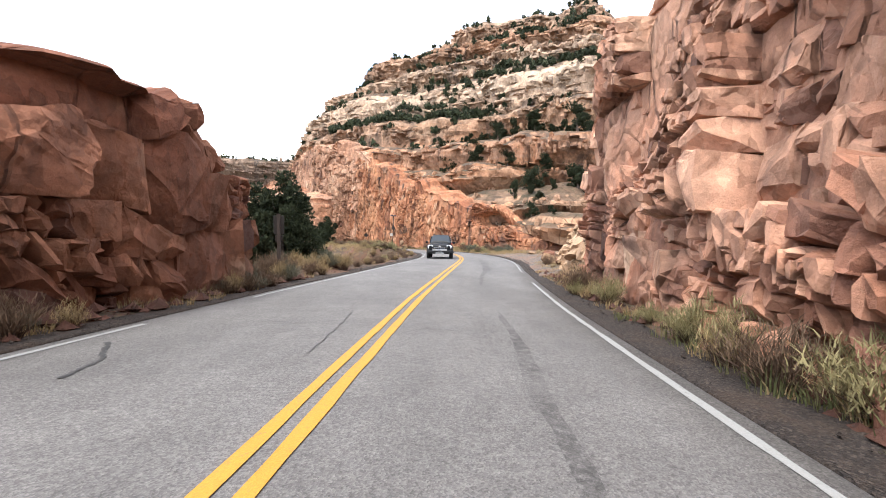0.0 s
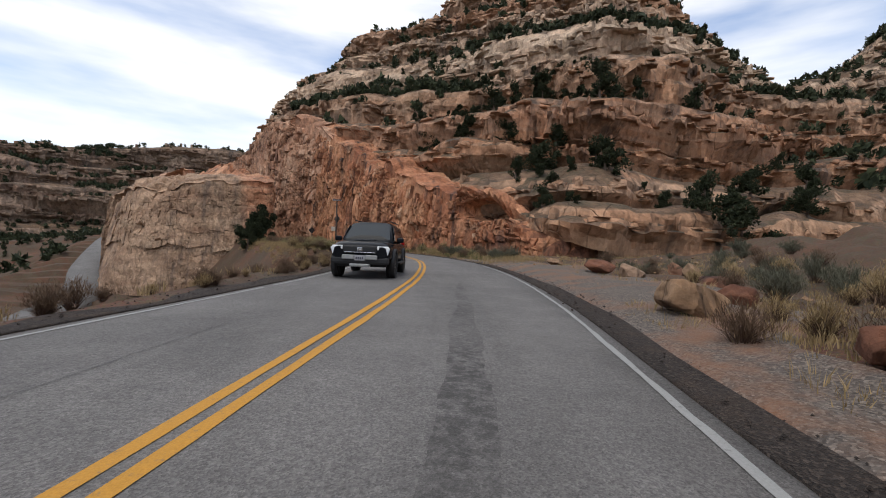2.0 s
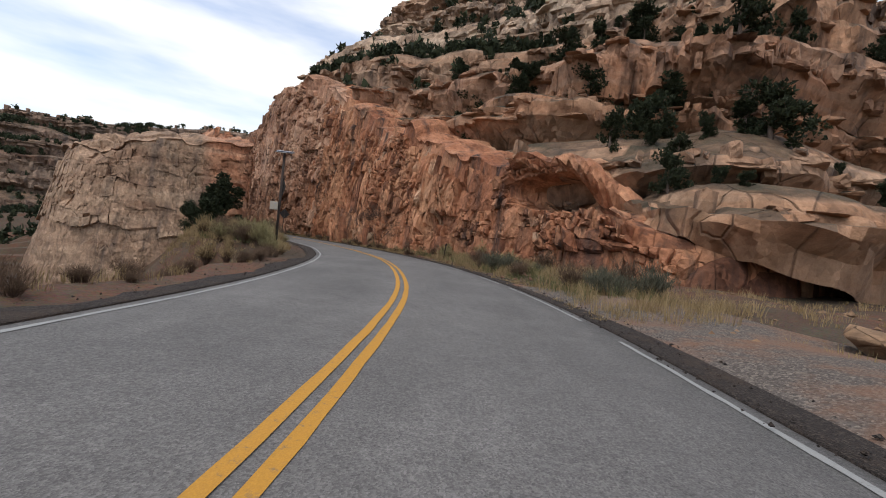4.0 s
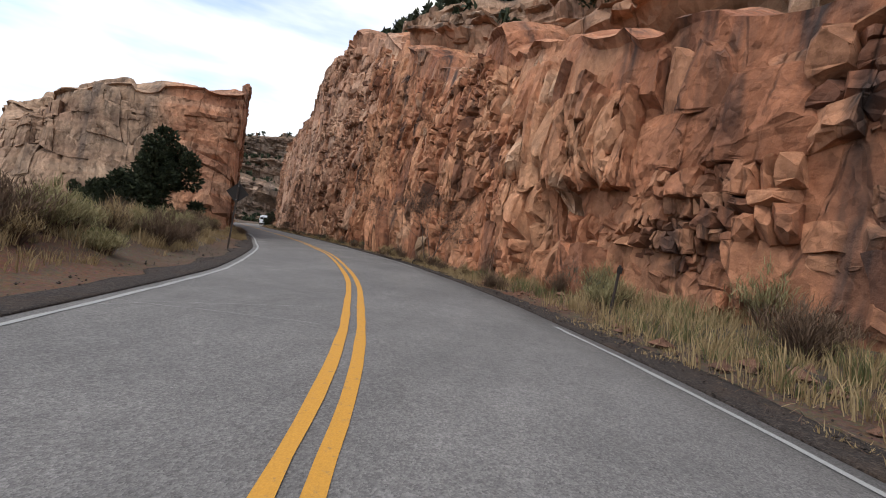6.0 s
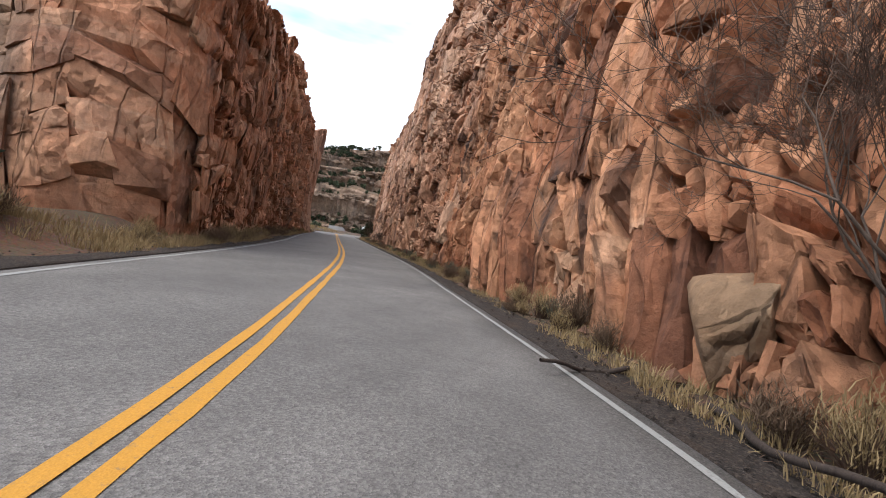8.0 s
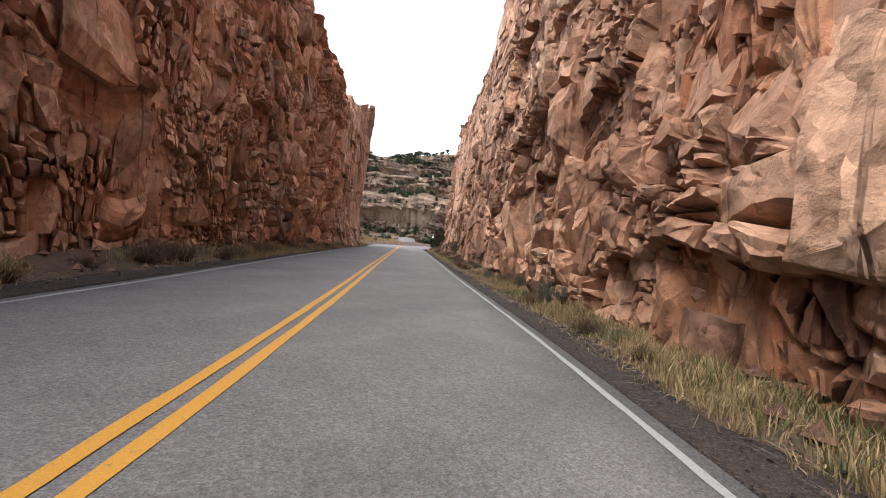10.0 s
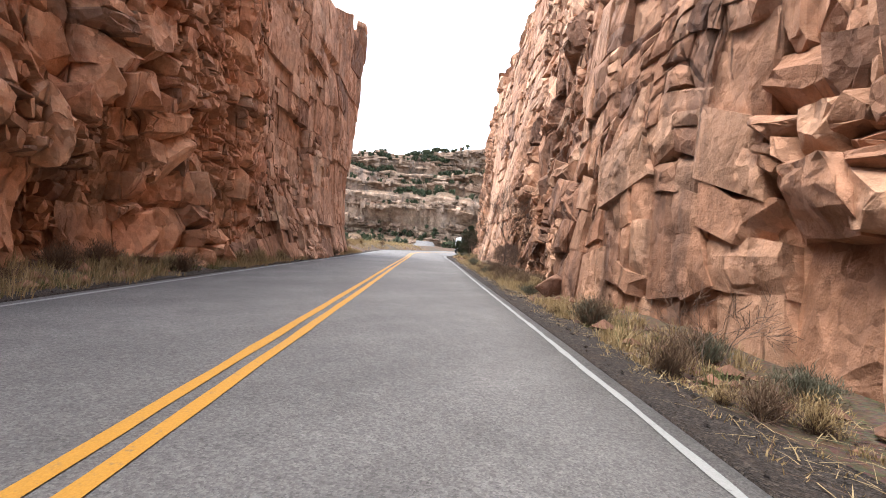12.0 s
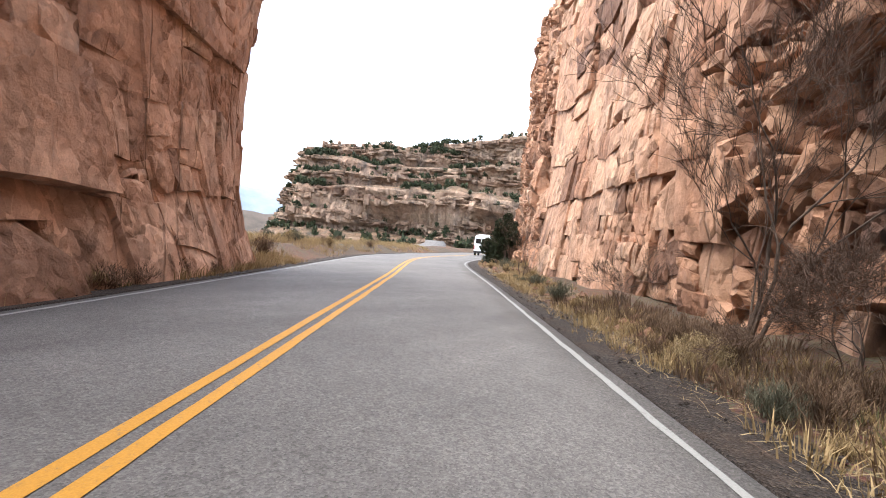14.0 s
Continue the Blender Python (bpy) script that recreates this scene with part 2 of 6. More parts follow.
        m[key] = n.done(tone, n.bump(n.noise(3, 4), 0.15, 0.02, nor))
    for key, colour in (("yellow_paint", (0.42, 0.205, 0.028)), ("white_paint", (0.25, 0.25, 0.24))):
        n = Nodes(key, 0.75)
        worn = n.ramp(n.noise(14, 6, 0.75), (0.57, 0.0), (0.70, 0.75))
        grit = n.ramp(n.noise(60, 3, 0.7), (0.3, 0.38), (0.7, 0.62))
        c = n.mix(worn, n.mix(0.5, colour, grit, "OVERLAY"), (0.09, 0.087, 0.084))
        m[key] = n.done(c, n.bump(n.voronoi(85), 0.35, 0.005))
    n = Nodes("tar", 0.7)
    m["tar"] = n.done(n.ramp(n.noise(20, 4), (0.3, (0.03, 0.03, 0.03)), (0.7, (0.06, 0.058, 0.056))), n.bump(n.noise(50, 3), 0.3, 0.005))
    # soil
    n = Nodes("desert_soil", 0.95)
    hue = n.ramp(n.noise(0.12, 5, 0.6), (0.32, (0.12, 0.052, 0.029)), (0.5, (0.075, 0.044, 0.027)), (0.68, (0.056, 0.040, 0.026)))
    hue = n.mix(n.ramp(n.noise(0.9, 5, 0.7), (0.48, 0.0), (0.62, 0.75)), hue, (0.070, 0.055, 0.035))
    hue = n.mix(0.6, hue, n.ramp(n.noise(7, 6, 0.75), (0.28, 0.28), (0.72, 0.72)), "OVERLAY")
    pebble = n.voronoi(26, out="Color")
    hue = n.mix(0.25, hue, pebble, "OVERLAY")
    nor = n.bump(n.noise(2.5, 6, 0.7), 0.8, 0.10)
    m["soil"] = n.done(hue, n.bump(n.voronoi(26), 0.5, 0.02, nor))
    n = Nodes("shoulder_gravel", 0.95)
    hue = n.ramp(n.voronoi(48, out="Color"), (0.2, (0.019, 0.015, 0.013)), (0.6, (0.034, 0.026, 0.022)), (0.95, (0.078, 0.060, 0.049)))
    hue = n.mix(n.ramp(n.noise(1.3, 4, 0.7), (0.50, 0.0), (0.70, 0.6)), hue, (0.060, 0.038, 0.025))
    nor = n.bump(n.voronoi(48), 0.9, 0.025)
    m["gravel"] = n.done(hue, n.bump(n.noise(3, 5), 0.5, 0.06, nor))
    n = Nodes("pull_out_gravel", 0.95)
    hue = n.ramp(n.voronoi(40, out="Color"), (0.2, (0.07, 0.058, 0.050)), (0.6, (0.125, 0.103, 0.088)), (0.95, (0.24, 0.20, 0.165)))
    hue = n.mix(n.ramp(n.noise(0.5, 5, 0.7), (0.46, 0.0), (0.64, 0.8)), hue, (0.21, 0.105, 0.060))
    m["pale_gravel"] = n.done(hue, n.bump(n.noise(2.5, 5), 0.5, 0.06, n.bump(n.voronoi(40), 0.9, 0.025)))
    # plants
    for key, a, b in (("dry_grass", (0.20, 0.135, 0.060), (0.40, 0.290, 0.150)), ("green_grass", (0.07, 0.080, 0.028), (0.16, 0.15, 0.062)),
                      ("rabbitbrush", (0.15, 0.130, 0.056), (0.34, 0.285, 0.140)), ("sage", (0.062, 0.064, 0.042), (0.135, 0.128, 0.085)), ("brush", (0.085, 0.052, 0.032), (0.165, 0.105, 0.064)),
                      ("juniper", (0.014, 0.021, 0.010), (0.048, 0.057, 0.024)), ("twig", (0.060, 0.036, 0.025), (0.125, 0.076, 0.052)),
                      ("straw", (0.22, 0.16, 0.08), (0.34, 0.255, 0.14))):
        n = Nodes(key, 0.85)
        m[key] = n.done(n.mix(n.noise(0.7, 3), n.mix(n.island(), a, b), n.mix(n.island(), a, tuple(c * 0.8 for c in b))))
    n = Nodes("bark", 0.95)
    bark = n.noise(1.0, 6, 0.7, n.scaled((22, 22, 3)))
    m["bark"] = n.done(n.ramp(bark, (0.3, (0.05, 0.035, 0.027)), (0.7, (0.17, 0.125, 0.098))), n.bump(bark, 0.9, 0.02))
    n = Nodes("weathered_wood", 0.9)
    bark = n.noise(1.0, 6, 0.7, n.scaled((40, 40, 2)))
    m["wood"] = n.done(n.ramp(bark, (0.3, (0.022, 0.016, 0.013)), (0.7, (0.065, 0.047, 0.038))), n.bump(bark, 0.6, 0.01))
    m["black_paint"] = plain("black_car_paint", (0.008, 0.009, 0.011), 0.22, 0.0)
    m["black_paint"].node_tree.nodes["Principled BSDF"].inputs["Specular IOR Level"].default_value = 0.10
    m["white_car"] = plain("white_car_paint", (0.72, 0.73, 0.74), 0.3)
    m["tyre"] = plain("tyre_rubber", (0.014, 0.014, 0.014), 0.8)
    m["rim"] = plain("dark_alloy", (0.05, 0.05, 0.055), 0.35, 0.8)
    m["trim"] = plain("black_plastic", (0.02, 0.02, 0.021), 0.6)
    m["chrome"] = plain("bright_metal", (0.62, 0.62, 0.63), 0.25, 1.0)
    m["steel"] = plain("galvanised_steel", (0.36, 0.36, 0.35), 0.5, 0.7)
    m["lamp"] = plain("lamp_lens", (0.70, 0.71, 0.72), 0.12)
    m["red_lens"] = plain("red_lens", (0.35, 0.02, 0.02), 0.2)
    m["amber"] = plain("amber_lens", (0.60, 0.22, 0.02), 0.2)
    m["plate"] = plain("plate_white", (0.30, 0.30, 0.31), 0.5)
    m["ink"] = plain("dark_ink", (0.03, 0.03, 0.05), 0.6)
    m["panel"] = plain("solar_cells", (0.012, 0.016, 0.035), 0.18)
    m["sign_back"] = plain("brown_sign_back", (0.020, 0.015, 0.012), 0.7, 0.0)
    m["cabinet"] = plain("beige_metal", (0.38, 0.33, 0.27), 0.55)
    n = Nodes("tinted_glass", 0.06)
    n.bsdf.inputs["Specular IOR Level"].default_value = 0.6
    m["glass"] = n.done((0.012, 0.017, 0.020))
    return m


MAT = make_materials()


# ---- shape helpers ----
def hashed(i, j, k, seed):
    """Even random numbers, 0 to 1, for whole-numbered cells."""
    h = (i.astype(np.int64) * 374761393 + j.astype(np.int64) * 668265263 + k.astype(np.int64) * 2147483647 + seed * 1274126177) & 0xFFFFFFFF
    h = ((h ^ (h >> 13)) * 1274126177) & 0xFFFFFFFF
    h = ((h ^ (h >> 16)) * 2246822519) & 0xFFFFFFFF
    return ((h ^ (h >> 15)) & 0xFFFFFF) / float(0xFFFFFF)


def smooth_noise(p, seed=0):
    """Value noise, -1 to 1, at rows of places."""
    c = np.floor(p).astype(np.int64)
    f = p - c
    f = f * f * f * (f * (f * 6 - 15) + 10)
    out = 0
    for a in (0, 1):
        wx = f[..., 0] if a else 1 - f[..., 0]
        for b in (0, 1):
            wy = f[..., 1] if b else 1 - f[..., 1]
            for d in (0, 1):
                wz = f[..., 2] if d else 1 - f[..., 2]
                out = out + wx * wy * wz * hashed(c[..., 0] + a, c[..., 1] + b, c[..., 2] + d, seed)
    return out * 2 - 1


def fractal(p, octaves=4, seed=0, fall=0.5):
    out, size = 0, 1.0
    for n in range(octaves):
        out = out + size * smooth_noise(p * 2**n + 17.3 * n, seed + n)
        size *= fall
    return out


def sheet(name, grid, material, tint=None, sharp=38):
    """A mesh of a grid of places (rows, columns, 3), smooth but for edges sharper than the given angle."""
    nu, nv = grid.shape[:2]
    verts = grid.reshape(-1, 3)
    a = (np.arange(nu - 1)[:, None] * nv + np.arange(nv - 1)[None]).ravel()
    faces = np.stack([a, a + nv, a + nv + 1, a + 1], 1)
    me = bpy.data.meshes.new(name)
    me.vertices.add(len(verts))
    me.vertices.foreach_set("co", verts.ravel())
    me.loops.add(faces.size)
    me.loops.foreach_set("vertex_index", faces.ravel())
    me.polygons.add(len(faces))
    me.polygons.foreach_set("loop_start", np.arange(0, faces.size, 4))
    me.polygons.foreach_set("loop_total", np.full(len(faces), 4))
    me.polygons.foreach_set("use_smooth", np.ones(len(faces), bool))
    me.update(calc_edges=True)
    if sharp:
        q = verts[faces]
        nor = np.cross(q[:, 2] - q[:, 0], q[:, 3] - q[:, 1])
        nor /= np.linalg.norm(nor, axis=1)[:, None] + 1e-9
        ed = np.empty(len(me.edges) * 2, np.int32)
        me.edges.foreach_get("vertices", ed)
        ed = np.sort(ed.reshape(-1, 2), 1)
        fi = np.repeat(np.arange(len(faces)), 4)
        fe = np.sort(np.stack([faces, np.roll(faces, -1, 1)], 2).reshape(-1, 2), 1)
        key, ekey = fe[:, 0].astype(np.int64) * len(verts) + fe[:, 1], ed[:, 0].astype(np.int64) * len(verts) + ed[:, 1]
        order = np.argsort(key, kind="stable")
        k, f = key[order], fi[order]
        pair = np.nonzero(k[1:] == k[:-1])[0]
        hard = (nor[f[pair]] * nor[f[pair + 1]]).sum(1) < math.cos(radians(sharp))
        hit = np.isin(ekey, k[pair][hard])
        at = me.attributes.new("sharp_edge", "BOOLEAN", "EDGE")
        at.data.foreach_set("value", hit)
    if tint is not None:
        at = me.attributes.new("tint", "FLOAT", "POINT")
        at.data.foreach_set("value", tint.ravel().astype(np.float32))
    me.materials.append(material)
    return new(name, me)


# ---- the road's line ----
LINE = np.array([(-3.2, -40), (-1.75, -12.01), (-1.1, -0.01), (-0.57, 8.7), (-0.03, 15.01), (0.58, 21.7), (1.16, 27.99), (1.52, 34), (1.51, 41.01), (1.08, 47.21),
                 (-0.1, 53.5), (-1.73, 59.17), (-3.46, 63.37), (-5.58, 67.65), (-9.62, 74.39), (-13.17, 79.32), (-18.14, 85.82), (-23.82, 92.61),
                 (-32.1, 101.97), (-41.24, 112.34), (-46.79, 118.62), (-53.89, 126.75), (-64.09, 138.39), (-70.05, 147.73), (-73.85, 155.14),
                 (-79.5, 165.2), (-86.2, 177.5), (-90.2, 191.5), (-88.5, 206)])


def spline(points, steps=16):
    p = np.vstack([2 * points[0] - points[1], points, 2 * points[-1] - points[-2]])
    out = []
    for i in range(1, len(p) - 2):
        for t in np.arange(steps) / steps:
            a, b, c, d = p[i - 1 : i + 3]
            out.append(0.5 * (2 * b + (c - a) * t + (2 * a - 5 * b + 4 * c - d) * t * t + (3 * b - a - 3 * c + d) * t**3))
    return np.array(out + [points[-1]])


ROAD = spline(LINE)
ROAD_S = np.r_[0, np.cumsum(np.hypot(*np.diff(ROAD, axis=0).T))]
ROAD_S -= ROAD_S[32]
ROAD_T = np.gradient(ROAD, axis=0)
ROAD_T /= np.linalg.norm(ROAD_T, axis=1)[:, None]


def on_road(s, off):
    """The plan place at s along the road and off to the right of its middle."""
    s, off = np.asarray(s, float), np.asarray(off, float)
    x, y = np.interp(s, ROAD_S, ROAD[:, 0]), np.interp(s, ROAD_S, ROAD[:, 1])
    tx, ty = np.interp(s, ROAD_S, ROAD_T[:, 0]), np.interp(s, ROAD_S, ROAD_T[:, 1])
    size = np.hypot(tx, ty)
    return np.stack([x + off * ty / size, y - off * tx / size], -1)


def along(xy):
    """s and off of plan places."""
    xy = np.asarray(xy, float)
    flat = xy.reshape(-1, 2)
    s, off = np.empty(len(flat)), np.empty(len(flat))
    for n in range(0, len(flat), 4000):
        part = flat[n : n + 4000]
        d2 = ((part[:, None] - ROAD[None]) ** 2).sum(-1)
        k = d2.argmin(1)
        d = part - ROAD[k]
        s[n : n + 4000] = ROAD_S[k] + (d * ROAD_T[k]).sum(1)
        side = d[:, 0] * ROAD_T[k, 1] - d[:, 1] * ROAD_T[k, 0]
        off[n : n + 4000] = np.sign(side) * np.sqrt(d2[np.arange(len(part)), k])
    return s.reshape(xy.shape[:-1]), off.reshape(xy.shape[:-1])


def ease(x, a, b):
    t = np.clip((x - a) / (b - a), 0, 1)
    return t * t * (3 - 2 * t)


VALLEY = spline(np.array([(-70, -120, -13), (-44, -40, -12), (-36, 10, -11.5), (-40, 42, -11.5), (-49, 72, -11.5), (-60, 98.7, -10.0), (-71.3, 115.6, -7.0), (-81, 133, -3.4), (-101, 165, -1.0), (-125, 207, 0.5), (-150, 236, 2)], float), 14)


def terrain(xy):
    """The height of the ground."""
    s, off = along(xy)
    p = np.concatenate([xy, np.zeros((*xy.shape[:-1], 1))], -1)
    rough = fractal(p * 0.35, 4, 3)
    far = np.abs(off)
    z = np.full(s.shape, -0.07)
    z = z + ease(far, 3.9, 6.0) * (0.16 + 0.10 * rough)
    # the bank of the right side, and the open pull-out
    pull = ease(s, 22, 27) * (1 - ease(s, 47, 53))
    z = z + (off > 0) * ease(off, 4.6, 8.0) * (1 - pull) * 0.35
    z = z + (off > 0) * pull * (ease(off, 12, 30) * 2.6 + ease(off, 7, 9) * 0.12 * rough)
    # the valley on the left
    left = -off
    open_left = ease(s, 13, 20) * (1 - ease(s, 90, 100))
    open_left = open_left + (1 - open_left) * ease(s, 86, 96) * ease(left, 21, 28) * (1 - ease(s, 175, 210))
    edge = 9.2 - 4.3 * ease(s, 17.5, 21.5) + 4.4 * ease(s, 55, 62) + 0.4 * smooth_noise(p * 0.15, 8)
    z = z + (off < 0) * open_left * (-9.5 * (1 - (1 - np.clip((left - edge) / 14, 0, 1)) ** 2) - 3.5 * ease(left, 30, 80) + (0.05 + 0.25 * ease(s, 50, 60)) * ease(left, 4.4, 5.4) * (0.6 + 0.5 * rough))
    z = z + (off < 0) * ease(s, 54, 60) * (1 - ease(s, 84, 90)) * 0.12 * np.exp(-(((left - 7.2) / 1.6) ** 2))
    z = z + (off < 0) * ease(s, 90, 100) * ease(left, 4.2, 6.0) * 0.40
    # beyond the cutting
    beyond = ease(s, 146, 156)
    z = z + (off < 0) * beyond * (-5 * ease(left, 14, 60))
    wide = np.hypot(xy[..., 0] + 20, xy[..., 1] - 80)
    z = z + ease(wide, 260, 800) * (-14 + 10 * fractal(p * 0.004, 3, 5)) + ease(far, 12, 40) * rough * 0.7
    # the bed of the road down in the valley
    flat = xy.reshape(-1, 2)
    gap = np.hypot(flat[:, None, 0] - VALLEY[None, ::4, 0], flat[:, None, 1] - VALLEY[None, ::4, 1])
    k = gap.argmin(1)
    near = np.exp(-((np.maximum(gap.min(1) - 4, 0) / 10) ** 2)).reshape(z.shape) * ease(left, 10, 16)
    return z + near * (VALLEY[::4, 2][k].reshape(z.shape) - 0.6 - z)


def ground_height(x, y):
    return float(terrain(np.array([[x, y]]))[0])


def build_ground():
    def steps(lo, hi, fine, reach):
        inner = np.arange(lo, hi + fine / 2, fine)
        grow = fine * 1.17 ** np.arange(1, 60)
        grow = np.cumsum(grow)
        grow = grow[grow < reach]
        return np.r_[lo - grow[::-1], inner, hi + grow]

    x, y = steps(-95, 45, 0.7, 4000), steps(-14, 190, 0.7, 4000)
    g = np.stack(np.meshgrid(x, y, indexing="ij"), -1)
    z = terrain(g)
    ob = sheet("ground", np.concatenate([g, z[..., None]], -1), MAT["soil"], sharp=0)
    tagged(ob, "reddish desert soil with stones and dry litter", "ground", kind="structure")


def ribbon(name, material, s0, s1, off0, off1, z, ds=0.5, edge=None, thick=0.0, columns=2):
    """A strip along the road; edge: a function that shifts its two borders; thick: how far its sides go down."""
    s = np.arange(s0, s1 + ds / 2, ds)
    a, b = np.full(len(s), float(off0)), np.full(len(s), float(off1))
    if edge is not None:
        da, db = edge(s)
        a, b = a + da, b + db
    cols = []
    for f in np.linspace(0, 1, columns):
        o = a + (b - a) * f
        crown = -0.015 * np.abs(o)
        cols.append(np.concatenate([on_road(s, o), (z + crown)[:, None]], 1))
    if thick:
        lo, hi = cols[0].copy(), cols[-1].copy()
        lo[:, 2] -= thick
        hi[:, 2] -= thick
        cols = [lo] + cols + [hi]
    return sheet(name, np.stack(cols, 1)[:, ::1], material, sharp=0)


def jag(seed, size, freq=1.3):
    def shift(s):
        p = np.stack([s * freq, 0 * s, 0 * s], -1)
        return size * fractal(p, 4, seed, 0.6), size * fractal(p, 4, seed + 50, 0.6)
    return shift


def right_edge(s):
    return np.interp(s, (0, 8, 14.5, 21, 28, 39, 50, 60, 71, 78, 88, 100, 112, 120, 127, 136), (2.98, 2.96, 3.03, 3.19, 3.47, 3.59, 3.52, 3.41, 3.39, 3.34, 3.15, 3.26, 3.21, 3.27, 3.27, 3.31))


def left_edge(s):
    return -np.interp(s, (0, 10, 17, 25, 35, 50, 62, 68, 75, 82, 92, 103, 115, 122, 128, 138), (3.43, 3.36, 3.26, 3.21, 3.1, 3.12, 2.97, 2.81, 2.96, 3.09, 3.14, 3.14, 3.35, 3.41, 3.42, 3.25))


def build_road():
    rag = jag(21, 0.07)
    road = ribbon("road", MAT["asphalt"], -38, 236, 0, 0, 0.0, 0.4, lambda s: (left_edge(s) - 0.34 + rag(s)[0], right_edge(s) + 0.30 + rag(s)[1]), 0.10, 9)
    tagged(road, "worn grey two-lane asphalt road", "road", kind="structure")
    for side, o in ((-1, -0.16), (1, 0.05)):
        ob = ribbon("lane_marking", MAT["yellow_paint"], -38, 236, o, o + 0.11, 0.006, 0.4, jag(30 + side, 0.008))
        tagged(ob, "solid yellow centre line of worn paint", "road marking", kind="structure")
    # the white edge lines are broken where the paint has gone
    for line, gaps in ((right_edge, ((14.6, 19.6), (44.3, 46.0), (51.3, 52.4), (54.8, 57.5), (64, 75.5))), (left_edge, ((6, 9), (29.2, 29.8)))):
        s = -38.0
        for a, b in (*gaps, (236, 237)):
            rough = jag(int(40 + s), 0.012, 2.3)
            ob = ribbon("edge_line", MAT["white_paint"], s, a, 0, 0, 0.006, 0.25, lambda t: (line(t) - 0.04 + rough(t)[0], line(t) + 0.04 + rough(t)[1]))
            tagged(ob, "worn white edge line painted on asphalt", "road marking", kind="structure")
            s = b
    for side, line, out in ((1, right_edge, 0.95), (-1, left_edge, -0.75)):
        rag2 = jag(60 + side, 0.22, 0.6)
        near = lambda t: line(t) + side * 0.20 + 0 * rag2(t)[0]  # noqa: E731
        far = lambda t: line(t) + out + rag2(t)[1]  # noqa: E731
        ob = ribbon("gravel_shoulder", MAT["gravel"], -38, 236, 0, 0, 0.02, 0.4, (lambda t: (near(t), far(t))) if side > 0 else (lambda t: (far(t), near(t))), 0.25, 5)
        tagged(ob, "dark gravel shoulder along the asphalt", "road shoulder", kind="structure")


    s, f = np.arange(17.0, 53.0, 0.5), np.linspace(0, 1, 14)
    wide = (0.05 + (1.5 * ease(s, 17, 19.5) + 3.5 * ease(s, 24, 30)) * (1 - ease(s, 46, 53))) * (1 + 0.15 * fractal(np.stack([s * 0.3, 0 * s, 0 * s], -1), 3, 91))
    xy = on_road(np.broadcast_to(s[:, None], (len(s), 14)), right_edge(s)[:, None] + 0.5 + wide[:, None] * f[None])
    z = terrain(xy) + 0.07 - 0.20 * ease(f, 0.86, 1.0)[None] - 0.10 * (1 - ease(f, 0.0, 0.15))[None]
    tagged(sheet("pull_out", np.concatenate([xy, z[..., None]], -1), MAT["pale_gravel"], sharp=0), "flat pull-out of grey-tan gravel and dirt", "pull-out", kind="structure")


# ---- rock ----
def tri_mesh(name, verts, tris, material, smooth=False):
    me = bpy.data.meshes.new(name)
    me.vertices.add(len(verts))
    me.vertices.foreach_set("co", np.asarray(verts, np.float32).ravel())
    me.loops.add(tris.size)
    me.loops.foreach_set("vertex_index", tris.ravel().astype(np.int32))
    me.polygons.add(len(tris))
    me.polygons.foreach_set("loop_start", np.arange(0, tris.size, 3))
    me.polygons.foreach_set("loop_total", np.full(len(tris), 3))
    me.polygons.foreach_set("use_smooth", np.full(len(tris), smooth))
    me.update(calc_edges=True)
    me.materials.append(material)
    return me


def child(name, me, parent, label=""):
    ob = new(name, me)
    ob.parent = parent
    if label:
        tagged(ob, label)
    return ob


def contour(points, step):
    """Rows of control values, the first two of which are a plan place, taken at even steps along a smooth line."""
    p = spline(np.array(points, float), 12)
    d = np.r_[0, np.cumsum(np.hypot(*np.diff(p[:, :2], axis=0).T))]
    t = np.arange(0, d[-1], step)
    return np.stack([np.interp(t, d, p[:, n]) for n in range(p.shape[1])], 1), t


def face_normals(grid):
    du, dv = np.gradient(grid, axis=0), np.gradient(grid, axis=1)
    n = np.cross(du, dv)
    return n / (np.linalg.norm(n, axis=-1)[..., None] + 1e-9)


def blocks(u, z, seed, tilt, steep):
    """A face of angular blocks that overlap, each leaning its own way: height, tint of the block, nearness of a joint."""
    cu, cz = np.floor(u).astype(np.int64), np.floor(z).astype(np.int64)
    best, second, tint = np.full(u.shape, -0.8), np.full(u.shape, -2.0), np.zeros(u.shape)
    none = np.zeros(1, np.int64)
    for a in (-1, 0, 1):
        for b in (-1, 0, 1):
            i, j = cu + a, cz + b
            r = [hashed(i, j, none, seed + k) for k in range(9)]
            x, y = u - i - r[0], z - j - r[1]
            turn = (r[2] - 0.5) * 0.8
            c, s = np.cos(turn), np.sin(turn)
            p, q = np.abs(c * x + s * y), np.abs(c * y - s * x)
            wide, tall = 0.36 + 0.32 * r[3], 0.32 + 0.34 * r[4]
            over = np.maximum(np.maximum(p - wide, q - tall), 0.7 * (p + q) - (wide + tall) * (0.48 + 0.2 * r[5]))
            h = r[6] - 0.5 + 2 * tilt * ((r[7] - 0.5) * x + 0.7 * (r[8] - 0.55) * y) - steep * np.maximum(over, 0)
            ahead = h > best
            second = np.where(ahead, best, np.maximum(second, h))
            tint = np.where(ahead, r[5], tint)
            best = np.where(ahead, h, best)
    return best, tint, best - second


